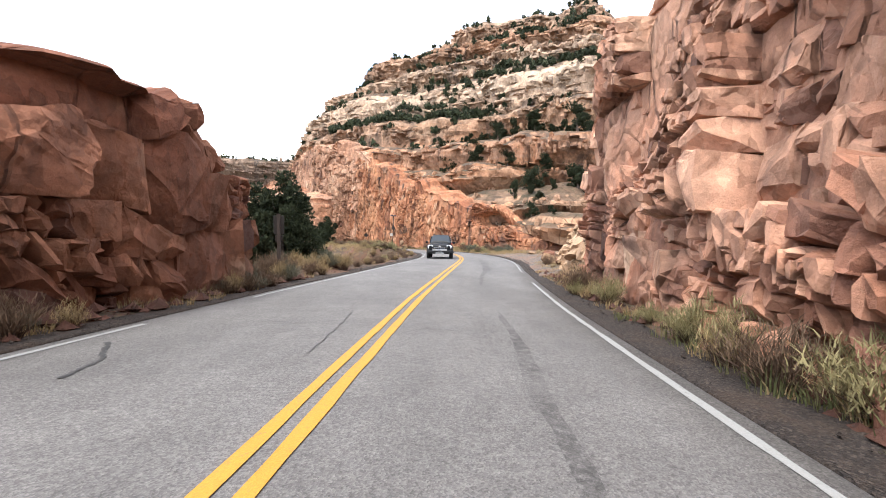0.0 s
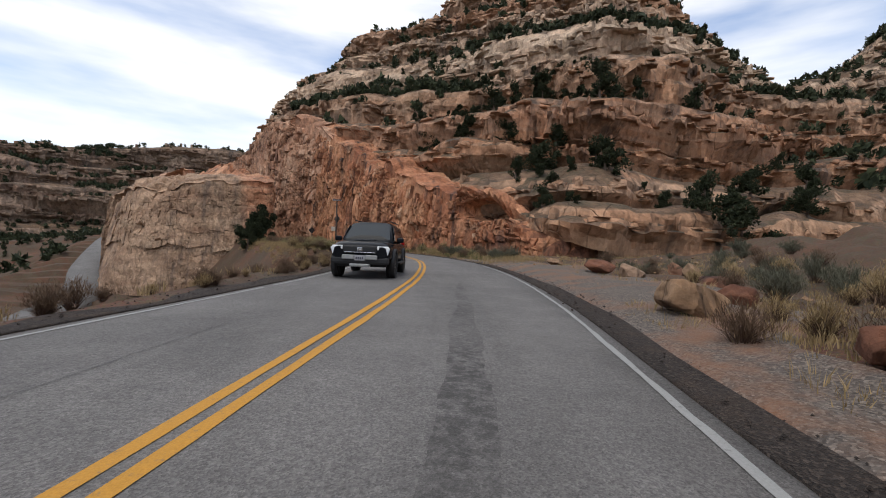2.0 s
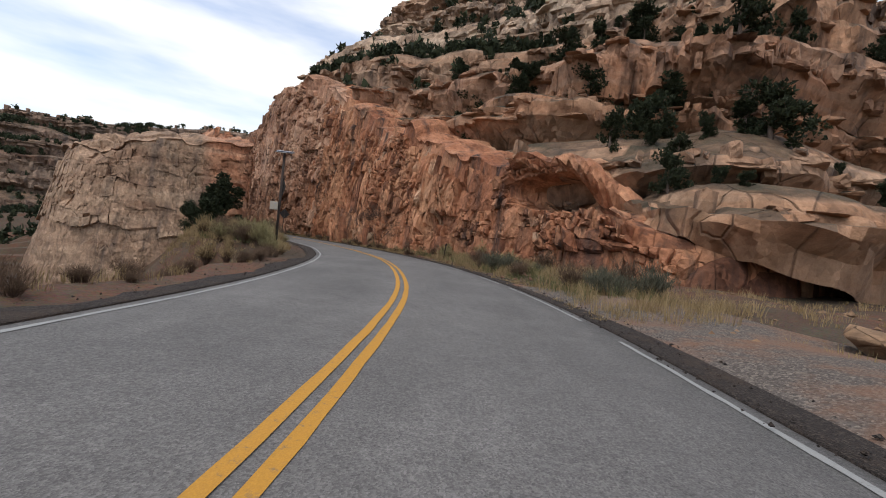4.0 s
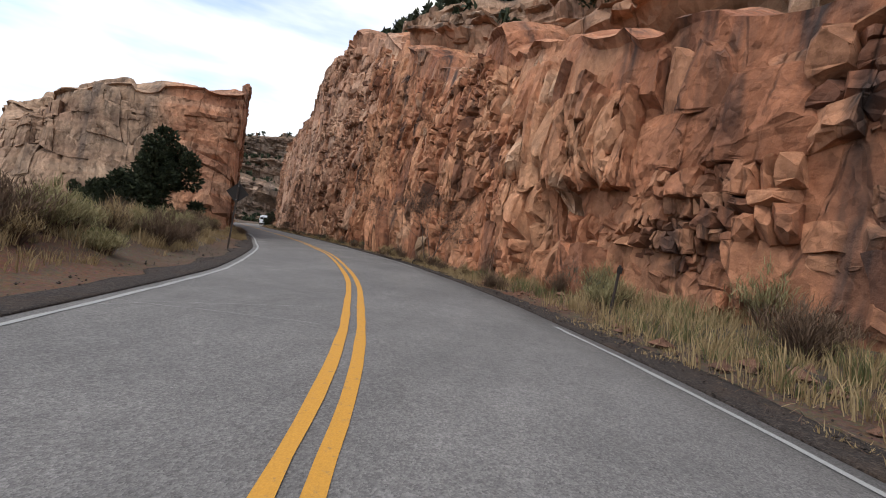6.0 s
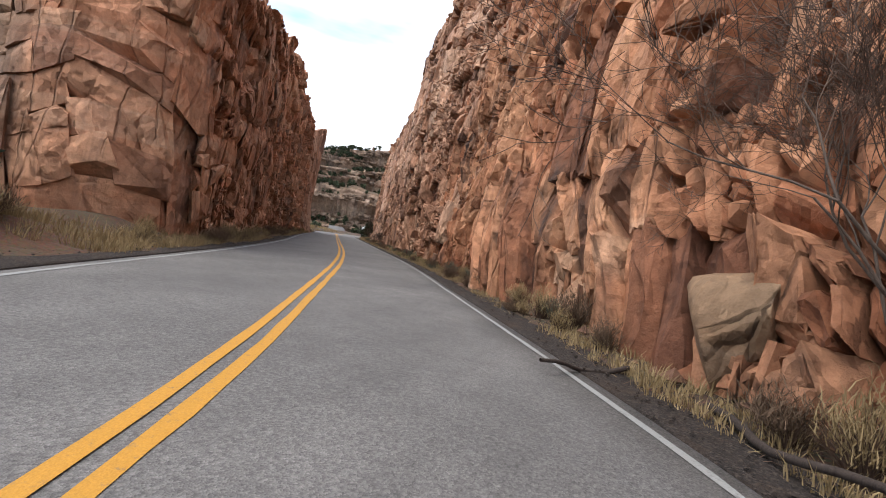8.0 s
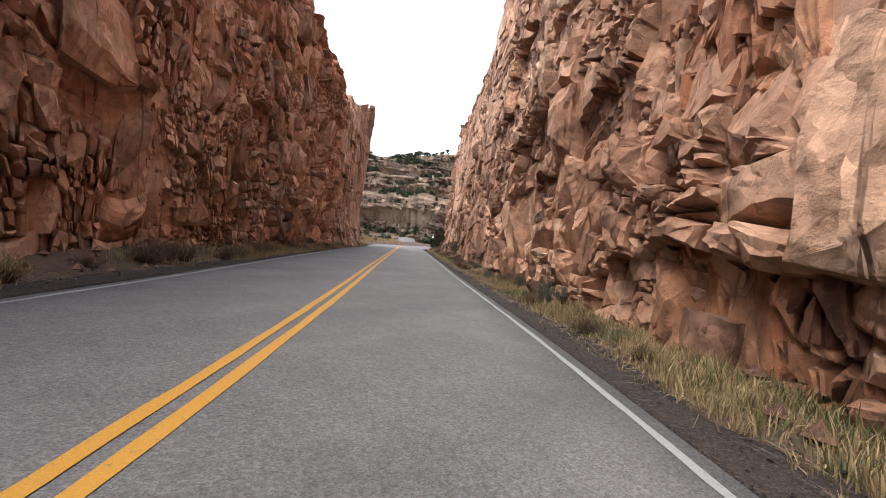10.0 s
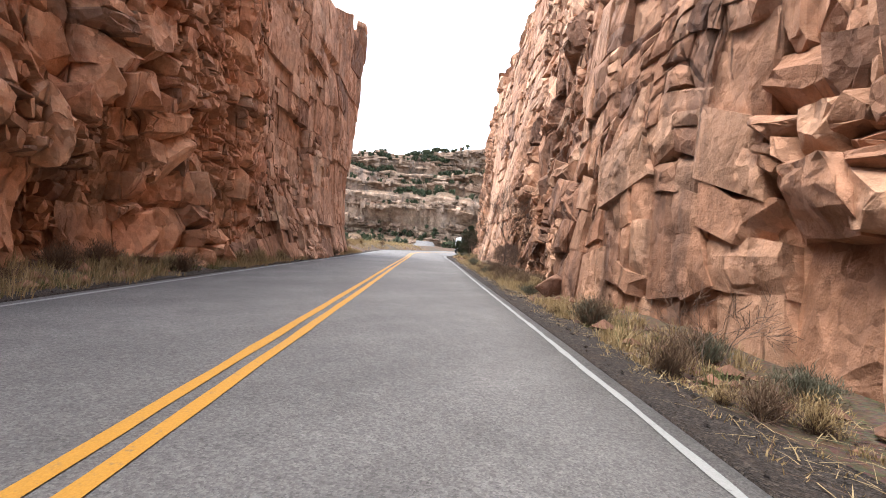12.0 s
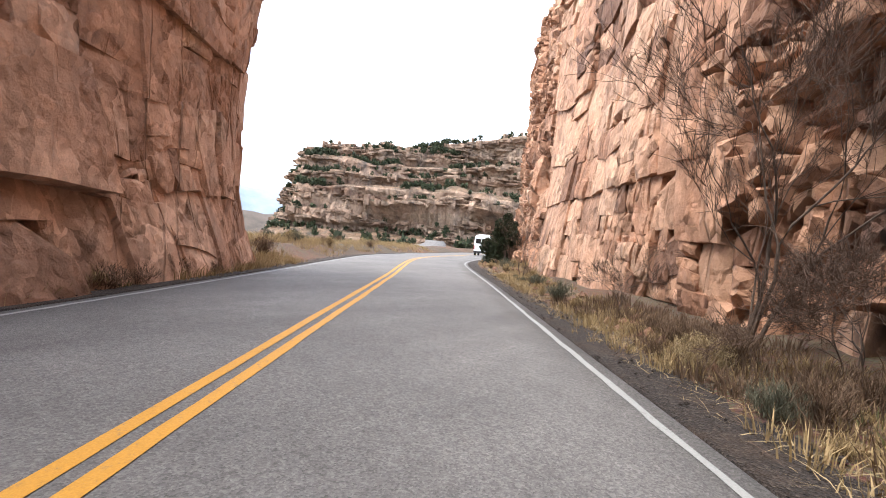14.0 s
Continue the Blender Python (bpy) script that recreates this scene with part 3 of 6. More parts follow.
# for each kind of face: width and height of its blocks, how far they stand out, and their lean, from large to small
STYLES = {
    "blocky": ((3.1, 3.3, 0.66, 0.75), (1.15, 1.1, 0.52, 0.95), (0.42, 0.44, 0.20, 0.95)),
    "fluted": ((2.5, 6.0, 0.82, 0.60), (0.90, 2.0, 0.54, 0.90), (0.36, 0.75, 0.20, 0.9)),
    "slabby": ((3.2, 5.6, 0.66, 0.45), (1.30, 2.0, 0.38, 0.75), (0.44, 0.56, 0.18, 0.9)),
    "smooth": ((5.4, 6.0, 0.62, 0.40), (2.2, 2.6, 0.16, 0.5), (0.55, 0.6, 0.04, 0.5)),
    "layered": ((4.0, 0.80, 0.70, 0.30), (1.6, 0.36, 0.32, 0.4), (0.5, 0.18, 0.09, 0.4)),
}


def broken(which, u, z, grid, seed, scale=1.0, soft=0.16):
    """How far a face of that style stands out, and its tint; soft: the least width of a step."""
    wu, wz = u + 0.10 * z, z + 1.2 * scale * smooth_noise(grid * 0.05 / scale, seed + 33)
    out, tint, share = 0, 0, (0.5, 0.32, 0.18)
    loose = 0.14 + 1.0 * ease(smooth_noise(grid * 0.20 / scale, seed + 34) + 0.3 * smooth_noise(grid * 0.6 / scale, seed + 35), -0.25, 0.30)
    for n, (du, dz, high, tilt) in enumerate(STYLES[which]):
        h, t, e = blocks(wu / (du * scale), wz / (dz * scale), seed + 100 * n, tilt, max(3.0, min(du, dz) * scale / (soft * (1.2, 1.0, 1.0)[n])))
        seam = np.exp(-e / 0.05)
        out = out + ((h - 0.12) * high - seam * (0.07, 0.06, 0.035)[n]) * (loose if n else 1.0)
        tint = tint + share[n] * t
    return (out - out.mean()) * scale, tint


def eased_steps(d):
    """Takes the hardness off the highest steps of a face, and leaves its flats and small edges as they are."""
    def soft(h):
        p = np.pad(h, 1, mode="edge")
        h = 0.25 * p[:-2, 1:-1] + 0.5 * p[1:-1, 1:-1] + 0.25 * p[2:, 1:-1]
        p = np.pad(h, 1, mode="edge")
        return 0.25 * p[1:-1, :-2] + 0.5 * p[1:-1, 1:-1] + 0.25 * p[1:-1, 2:]

    smooth = soft(soft(soft(d)))
    share = soft(soft(ease(np.abs(d - smooth), 0.05, 0.13)))
    return d + np.clip(1.6 * share, 0, 1) * (smooth - d)


# for each kind of face: least and largest width and height of its loose blocks, how far they stand out, and how cut their corners are
JOINTS = {
    "blocky": (0.24, 0.24, 1.20, 1.15, 0.32),
    "fluted": (0.17, 0.60, 0.55, 3.0, 0.34),
    "slabby": (0.36, 0.40, 1.6, 1.9, 0.34),
    "smooth": (0.60, 0.60, 2.8, 2.6, 0.10),
    "layered": (0.50, 0.13, 1.9, 0.42, 0.22),
}
SHARDS = []


def shard_shapes():
    """A stock of angular blocks: a unit box, from 0 at its back to 1 at its front, with corners and edges of its front struck off."""
    if SHARDS:
        return SHARDS
    rng = np.random.default_rng(5)
    for k in range(36):
        bm = bmesh.new()
        bmesh.ops.create_cube(bm, size=1.0)
        bmesh.ops.translate(bm, vec=(0, 0, 0.5), verts=bm.verts)
        for _ in range(4 + k % 4):
            a = rng.uniform(0, 2 * math.pi)
            n = Vector((math.cos(a), math.sin(a), rng.uniform(0.35, 1.6))).normalized()
            corner = Vector((math.copysign(0.5, n.x), math.copysign(0.5, n.y), 1.0))
            at = corner - n * rng.uniform(0.08, 0.42)
            bmesh.ops.bisect_plane(bm, geom=bm.verts[:] + bm.edges[:] + bm.faces[:], plane_co=at, plane_no=n, clear_outer=True)
            bmesh.ops.holes_fill(bm, edges=bm.edges[:])
        bmesh.ops.triangulate(bm, faces=bm.faces[:])
        bmesh.ops.recalc_face_normals(bm, faces=bm.faces[:])
        levels = []
        for fine in range(3):
            if fine:
                # chipped faces: each finer shape is the coarser one with its edges halved and knocked about
                bmesh.ops.subdivide_edges(bm, edges=bm.edges[:], cuts=1, use_grid_fill=True)
                bmesh.ops.triangulate(bm, faces=bm.faces[:])
                at = np.array([v.co for v in bm.verts])
                knock = (0.055, 0.030)[fine - 1] * (smooth_noise(np.concatenate([at * 2.7 * fine + 9 * k + c for c in (0, 31, 67)]), 3).reshape(3, -1).T + rng.normal(0, 0.35, at.shape))
                for v, move in zip(bm.verts, knock):
                    v.co += Vector(move) * min(1.0, max(0.0, 3 * v.co.z - 0.3))
            bm.verts.index_update()
            levels.append((np.array([v.co for v in bm.verts]), np.array([[v.index for v in f.verts] for f in bm.faces])))
        SHARDS.append(levels)
        bm.free()
    return SHARDS


def jointed(long, low, high, seed, kinds):
    """A face split again and again along its joints: rows of u, z, width, height and how far each block stands out. kinds: a function of u that gives styles with shares."""
    rng = np.random.default_rng(seed)
    cells, stack = [], []
    for a in np.arange(0, long, 4.2):
        for b in np.arange(low, high, 4.2):
            stack.append((a, min(a + 4.2, long), b, b + 4.2, 0.0))
    ph = rng.uniform(0, 6.28, 6)
    while stack:
        u0, u1, z0, z1, out = stack.pop()
        u, z, w, h = (u0 + u1) / 2, (z0 + z1) / 2, u1 - u0, z1 - z0
        wave = math.sin(0.33 * u + ph[0]) + math.sin(0.41 * z + 0.13 * u + ph[1]) + math.sin(0.9 * u - 0.6 * z + ph[2]) + 0.8 * math.sin(1.7 * z + 0.7 * u + ph[3])
        f = min(1.0, max(0.0, 0.42 + 0.30 * wave)) ** 1.3
        which, share = kinds(u)
        style = which[0] if rng.random() < share else which[-1]
        lw, lh, bw, bh, relief = JOINTS[style]
        tw, th = lw + (bw - lw) * f, lh + (bh - lh) * f
        if (w > tw * 1.5 or h > th * 1.5 or rng.random() < 0.35) and (w * h > 3.0 or rng.random() > 0.06) and (w > lw or h > lh):
            cut = rng.uniform(0.3, 0.7)
            push = relief * math.sqrt(min(w * h, 9.0)) * 0.5
            upright = w / tw > h / th
            if style not in ("fluted", "layered") and max(w / h, h / w) > 1.9:
                upright = w > h
            parts = [(u0, u0 + w * cut, z0, z1), (u0 + w * cut, u1, z0, z1)] if upright else [(u0, u1, z0, z0 + h * cut), (u0, u1, z0 + h * cut, z1)]
            for p in parts:
                stack.append((*p, min(0.45, max(-0.35, out + rng.uniform(-0.5, 0.5) * push))))
        else:
            cells.append((u, z, w, h, out, min(1.0, relief / 0.34)))
    return np.array(cells)


def add_blocks(wall, material, long, low, top_of, place, outward, seed, kinds, drop, single=200):
    """Clads a wall with angular blocks. place, outward: plan and height of (u, z), and the way out at u. drop: how far a spot is hollowed."""
    rng = np.random.default_rng(seed + 1)
    shapes = shard_shapes()
    cells = jointed(long, low, float(np.max(top_of(np.linspace(0, long, 200)))) + 0.3, seed, kinds)
    cells = cells[cells[:, 1] + 0.5 * cells[:, 3] < top_of(cells[:, 0]) - np.where(top_of(cells[:, 0]) > 5, 0.2, -0.1)]
    cells = cells[drop(cells[:, 0], cells[:, 1]) < 1.1]
    vs, ts, tint, first, n = [], [], [], [], 0
    for k, (u, z, w, h, out, wild) in enumerate(cells):
        v, t = shapes[rng.integers(len(shapes))][0 if w * h < 0.10 or z > 14 or wild < 0.4 else 1 if w * h < 0.9 else 2]
        turn, lean = rng.normal(0, 0.10), wild * min(1.0, 0.9 / max(w, h)) * rng.normal(0, 0.16, 2)
        a, b = v[:, 0] * w * 1.05, v[:, 1] * h * 1.05
        size = min(1.3, math.sqrt(w * h))
        # a calm face is only shallowly chipped
        face = v[:, 2] if wild > 0.4 else np.where(v[:, 2] > 0.2, 1 - 0.25 * (1 - v[:, 2]), v[:, 2])
        front = 0.10 + out + 0.16 * size * wild * rng.random() + lean[0] * a + (lean[1] - 0.03) * b
        vs.append(np.stack([u + a + turn * b, z + b - turn * a, -0.55 + (0.55 + np.maximum(front, -0.35)) * face], 1))
        ts.append(t + n)
        tint.append(np.full(len(v), rng.random()))
        first.append((n, len(t)))
        n += len(v)
    q = np.concatenate(vs)
    flat = np.stack([q[:, 0] * 0.28, q[:, 1] * 0.28, np.zeros(len(q))], 1)
    u = np.clip(q[:, 0] + 0.10 * q[:, 1] + 0.55 * smooth_noise(flat, seed + 7) + 0.16 * smooth_noise(flat * 3.1, seed + 8), 0, long)
    z = q[:, 1] + 0.50 * smooth_noise(flat, seed + 9) + 0.16 * smooth_noise(flat * 3.1, seed + 10)
    deep = q[:, 2] - drop(u, z)
    p = place(u, z) + outward(u) * deep[:, None]
    shade = np.concatenate(tint)
    order = sorted(range(len(cells)), key=lambda k: -(cells[k, 2] * cells[k, 3]) * (1.0 if cells[k, 1] < 8 else 0.1))
    alone = set(order[:single])
    rest, rest_v = [], []
    m = 0
    for k in range(len(cells)):
        a, b = first[k][0], first[k][0] + len(vs[k])
        if k in alone:
            me = tri_mesh("rock_block", p[a:b], ts[k] - a, material)
            me.attributes.new("tint", "FLOAT", "POINT").data.foreach_set("value", shade[a:b].astype(np.float32))
            child("rock_block", me, wall)
        else:
            rest.append(ts[k] - a + m)
            rest_v.append(np.arange(a, b))
            m += b - a
    keep = np.concatenate(rest_v)
    me = tri_mesh("broken_rock", p[keep], np.concatenate(rest), material)
    me.attributes.new("tint", "FLOAT", "POINT").data.foreach_set("value", shade[keep].astype(np.float32))
    tagged(child("broken_rock", me, wall), kind="stuff")


def cliff(name, label, points, material, style, step=0.2, rise=0.2, back=6.0, dome=0.4, foot=-1.2, seed=1, second=None, blend=None, lip=0.0, swell=0.6, core=None, core_z=None, hollows=(), calm=None, flare=0.0):
    """A rock face over a plan line. points: s, off, height, lean (how far the top stands back). core: s and off towards which the top goes back.
    second, blend: another style, and a function of s that says how much of it there is. calm: a function of s and off that says where the face is smooth. flare: how far the foot spreads."""
    rows = []
    for n, (s, off, top, lean) in enumerate(points):
        cx, cy = on_road(*core[n]) if core else (0, 0)
        rows.append((*on_road(s, off), top, lean, s, cx, cy, off))
    c, u = contour(rows, step)
    if core:
        inward = c[:, 5:7] - c[:, :2]
    else:
        t = np.gradient(c[:, :2], axis=0)
        k = max(3, int(3.0 / step))
        ker = np.hanning(2 * k + 1)
        ker /= ker.sum()
        t = np.stack([np.convolve(np.pad(t[:, n], k, mode="edge"), ker, "valid") for n in range(2)], 1)
        inward = np.stack([t[:, 1], -t[:, 0]], 1)
    inward = inward / np.linalg.norm(inward, axis=1)[:, None]
    top, lean = c[:, 2], c[:, 3]
    # an uneven rim that steps from block to block
    q = np.concatenate([c[:, :2], np.zeros((len(c), 1))], 1)
    hb, _, _ = blocks(u / 2.6, u * 0, seed + 3, 0.3, 9.0)
    top = top * (1 + 0.06 * hb) + 0.5 * smooth_noise(q * 0.35, seed + 5) * np.clip(top / 6, 0, 1)
    nv = int(np.max(top - foot) / rise)
    f = np.linspace(0, 1, nv) ** 1.25
    z = foot + (top[:, None] - foot) * f[None]
    ins = lean[:, None] * f[None] ** 1.3 - lip * np.exp(-(((f[None] - 0.93) / 0.10) ** 2)) - flare * np.exp(-np.maximum(z, 0) / 1.5)
    g = np.linspace(0, 1, max(8, int(back / (rise * 1.6))))[1:]
    if core_z is not None:
        g = np.linspace(0, 1, 60)[1:]
    z = np.concatenate([z, top[:, None] + dome * np.sin(g[None] * math.pi / 2) * (1 + 0.3 * smooth_noise(q * 0.2, 9)[:, None])], 1)
    if core_z is not None:
        # the top goes all the way back to the core and closes there
        z[:, nv:] = top[:, None] + (core_z - top)[:, None] * ease(g, 0, 1)[None] + dome * np.sin(g * math.pi)[None]
        far = (0.97 * np.linalg.norm(c[:, 5:7] - c[:, :2], axis=1) - lean)[:, None]
        ins = np.concatenate([ins, lean[:, None] + far * g[None] ** 1.8], 1)
    else:
        ins = np.concatenate([ins, lean[:, None] + back * g[None] ** 1.3], 1)
    grid = np.concatenate([c[:, None, :2] + inward[:, None] * ins[..., None], z[..., None]], -1)
    # outwards on the face, upwards on the top
    n = np.concatenate([np.broadcast_to(-inward[:, None], (*z.shape, 2)), np.full((*z.shape, 1), 0.12)], -1).copy()
    n[:, nv:, 2] = np.linspace(0.3, 3.0, len(g))
    n /= np.linalg.norm(n, axis=-1)[..., None]
    uu = np.broadcast_to(u[:, None], z.shape)
    zz = np.concatenate([z[:, :nv], top[:, None] + ins[:, nv:] - lean[:, None]], 1)
    parts = [(style, 1.0)] if second is None else [(style, 1 - blend(c[:, 4])[:, None]), (second, blend(c[:, 4])[:, None])]
    d, tints = swell * fractal(grid * 0.15, 2, seed + 40), 0
    for which, share in parts:
        one, tint = broken(which, uu, zz, grid, seed)
        d, tints = d + share * one, tints + share * tint
    d = eased_steps(d)
    d[:, :nv] = 0.4 * d[:, :nv] - 0.30
    for at, mid, wide, high, deep in hollows:
        x, y = (c[:, 4:5] - at) / wide, (zz - mid) / high
        d = d - deep * np.sqrt(np.clip(1 - x * x - np.where(y > 0, (1.25 * y) ** 4, y * y), 0, 1))
    grid = grid + n * d[..., None]
    ob = tagged(sheet(name, grid, material, tints, 16), label, "rock face", kind="structure")
    along_u = lambda v, x: np.interp(x, u, v)  # noqa: E731

    def place(x, y):
        t, l = along_u(top, x), along_u(lean, x)
        k = np.clip((y - foot) / (t - foot), 0, 1.1)
        back_by = l * k**1.3 - lip * np.exp(-(((k - 0.93) / 0.10) ** 2)) - flare * np.exp(-np.maximum(y, 0) / 1.5)
        return np.stack([along_u(c[:, 0], x) + along_u(inward[:, 0], x) * back_by, along_u(c[:, 1], x) + along_u(inward[:, 1], x) * back_by, y], 1)

    def drop(x, y):
        at_s, deep = along_u(c[:, 4], x), 0 * x
        for at, mid, wide, high, by in hollows:
            e, g = (at_s - at) / wide, (y - mid) / high
            deep = deep + by * np.sqrt(np.clip(1 - e * e - np.where(g > 0, (1.25 * g) ** 4, g * g), 0, 1))
        return deep - swell * fractal(place(x, y) * 0.15, 2, seed + 40)

    share = (lambda x: 1.0) if second is None else (lambda x: float(1 - blend(np.array([along_u(c[:, 4], x)]))[0]))
    add_blocks(ob, material, u[-1], max(foot, -0.6), lambda x: along_u(top, x), place,
               lambda x: np.stack([-along_u(inward[:, 0], x), -along_u(inward[:, 1], x), 0.12 + 0 * x], 1),
               seed, lambda x: ((style, second or style), share(x)) if calm is None or not calm(along_u(c[:, 4], x), along_u(c[:, 7], x)) else (("smooth", "smooth"), 1.0), drop)
    return ob


def add_ledges(hill, grid, steep, away, material, seed, grain):
    """Slabs and blocks that break out of the steep tiers of a hill."""
    rng = np.random.default_rng(seed + 5)
    shapes = shard_shapes()
    spots = np.argwhere(steep[2:-2, 3:-3] > 0.45) + np.array([2, 3])
    area = np.linalg.norm(np.diff(grid, axis=0), axis=-1)[np.minimum(spots[:, 0], len(grid) - 2), spots[:, 1]] * np.linalg.norm(np.diff(grid, axis=1), axis=-1)[spots[:, 0], np.minimum(spots[:, 1], grid.shape[1] - 2)]
    picked = spots[rng.choice(len(spots), min(5200, len(spots)), False, area / area.sum())]
    vs, ts, tint, n = [], [], [], 0
    for i, j in picked:
        near = grain <= 1.0 and grid[i, j, 1] < 105 and grid[i, j, 2] < 32
        v, t = shapes[rng.integers(len(shapes))][1 if near else 0]
        o = np.array([*away[i, 0], 0.0])
        a = np.array([-o[1], o[0], 0.0])
        if rng.random() < 0.65:
            w, h = rng.uniform(1.0, 4.5), rng.uniform(0.25, 0.9)
        else:
            w, h = rng.uniform(0.5, 1.8), rng.uniform(0.7, 2.6)
        w, h, f = w * grain * (0.6 if near else 1.0), h * grain * (0.6 if near else 1.0), rng.uniform(0.25, 0.8) * grain
        tip = rng.normal(0, 0.06)
        out = -1.0 + (1.0 + f) * v[:, 2] + rng.normal(0, 0.12) * v[:, 0] * w
        p = grid[i, j] + (v[:, 0] * w)[:, None] * a + out[:, None] * o
        p[:, 2] += v[:, 1] * h + tip * v[:, 0] * w
        vs.append(p)
        ts.append(t + n)
        tint.append(np.full(len(v), rng.random()))
        n += len(v)
    me = tri_mesh("ledges", np.concatenate(vs), np.concatenate(ts), material)
    me.attributes.new("tint", "FLOAT", "POINT").data.foreach_set("value", np.concatenate(tint).astype(np.float32))
    tagged(child("ledges", me, hill), kind="stuff")


def mesa(name, label, ribs, levels, material, step=0.6, seed=1, category="mesa", grain=1.0):
    """A terraced hill. ribs: foot x, y, height of its foot, top x, y and height. levels: heights of its benches, and how boxy (0.4) or round (1) each tier is."""
    c, u = contour(ribs, step)
    z0, zt = c[:, 2], c[:, 5]
    q = np.stack([c[:, 0], c[:, 1], 0 * z0], -1)
    out = c[:, :2] - c[:, 3:5]
    size = np.linalg.norm(out, axis=1)
    hs, zs = [], []

    def edge(i, zz):
        wob = 3.2 * grain * smooth_noise(q * (0.03 / grain) + i * 7.7, seed + i) + 1.0 * grain * smooth_noise(q * (0.15 / grain) + i * 3.3, seed + 30 + i)
        zz = np.clip(zz + wob, z0, zt)
        h = (zz - z0) / (zt - z0)
        bay = (8.0 * smooth_noise(q * (0.035 / grain) + i * 5.1, seed + 90 + i) + 3.2 * smooth_noise(q * (0.11 / grain) + i * 9.1, seed + 91 + i)) * grain / size
        return zz, h + bay * np.clip(h * 6, 0, 1) * np.clip((1 - h) * 6, 0, 1)

    for i in range(len(levels) - 1):
        (a, _), (b, shape) = levels[i], levels[i + 1]
        za, ha = edge(i, a)
        zb, hb = edge(i + 1, b)
        zb = np.maximum(zb, za + 0.02)
        hb = np.maximum(hb, ha + 0.004)
        for f in np.linspace(0, 1, max(14, int((b - a) * 2.2 / grain)))[(1 if i else 0):]:
            th = f * math.pi / 2
            zs.append(za + (zb - za) * (0.90 * math.sin(th) ** shape + 0.10 * f))
            hs.append(ha + (hb - ha) * (1 - math.cos(th) ** shape))
    h, z = np.stack(hs, 1), np.stack(zs, 1)
    grid = np.concatenate([c[:, None, :2] - out[:, None] * h[..., None], z[..., None]], -1)
    n = face_normals(grid)
    away = (out / size[:, None])[:, None]
    n = n * np.sign((n[..., :2] * away).sum(-1).mean())
    steep = np.clip(1.15 - np.abs(n[..., 2]) * 1.15, 0.10, 1)
    bed = fractal(np.stack([grid[..., 0] * 0.03, grid[..., 1] * 0.03, grid[..., 2] * 0.42], -1) / grain, 3, seed + 60, 0.6)
    uu = np.broadcast_to(u[:, None], z.shape)
    one, tint = broken("layered", uu, z, grid, seed + 62, 1.8 * grain, 0.5 * grain)
    two, tint2 = broken("blocky", uu, z, grid, seed + 65, 1.4 * grain, 0.5 * grain)
    big, _ = broken("smooth", uu, z, grid, seed + 68, 1.9 * grain, 0.9 * grain)
    kind = ease(smooth_noise(grid * 0.05 / grain, seed + 66), -0.2, 0.2)
    d = steep * (grain * 1.5 * np.tanh(3.0 * bed) + 1.3 * kind * one + 1.3 * (1 - kind) * two + 1.3 * big) + (1 - steep) * 0.15 * two
    side = np.concatenate([np.broadcast_to(away, (*z.shape, 2)), 0.25 + 0 * z[..., None]], -1)
    grid = grid + (steep[..., None] * side + (1 - steep[..., None]) * n) * d[..., None]
    ob = sheet(name, grid, material, kind * tint + (1 - kind) * tint2, 24)
    add_ledges(ob, grid, steep, away, material, seed, grain)
    m = face_normals(grid)
    m = m * np.sign(m[..., 2].mean())
    return tagged(ob, label, category, kind="structure"), grid, m


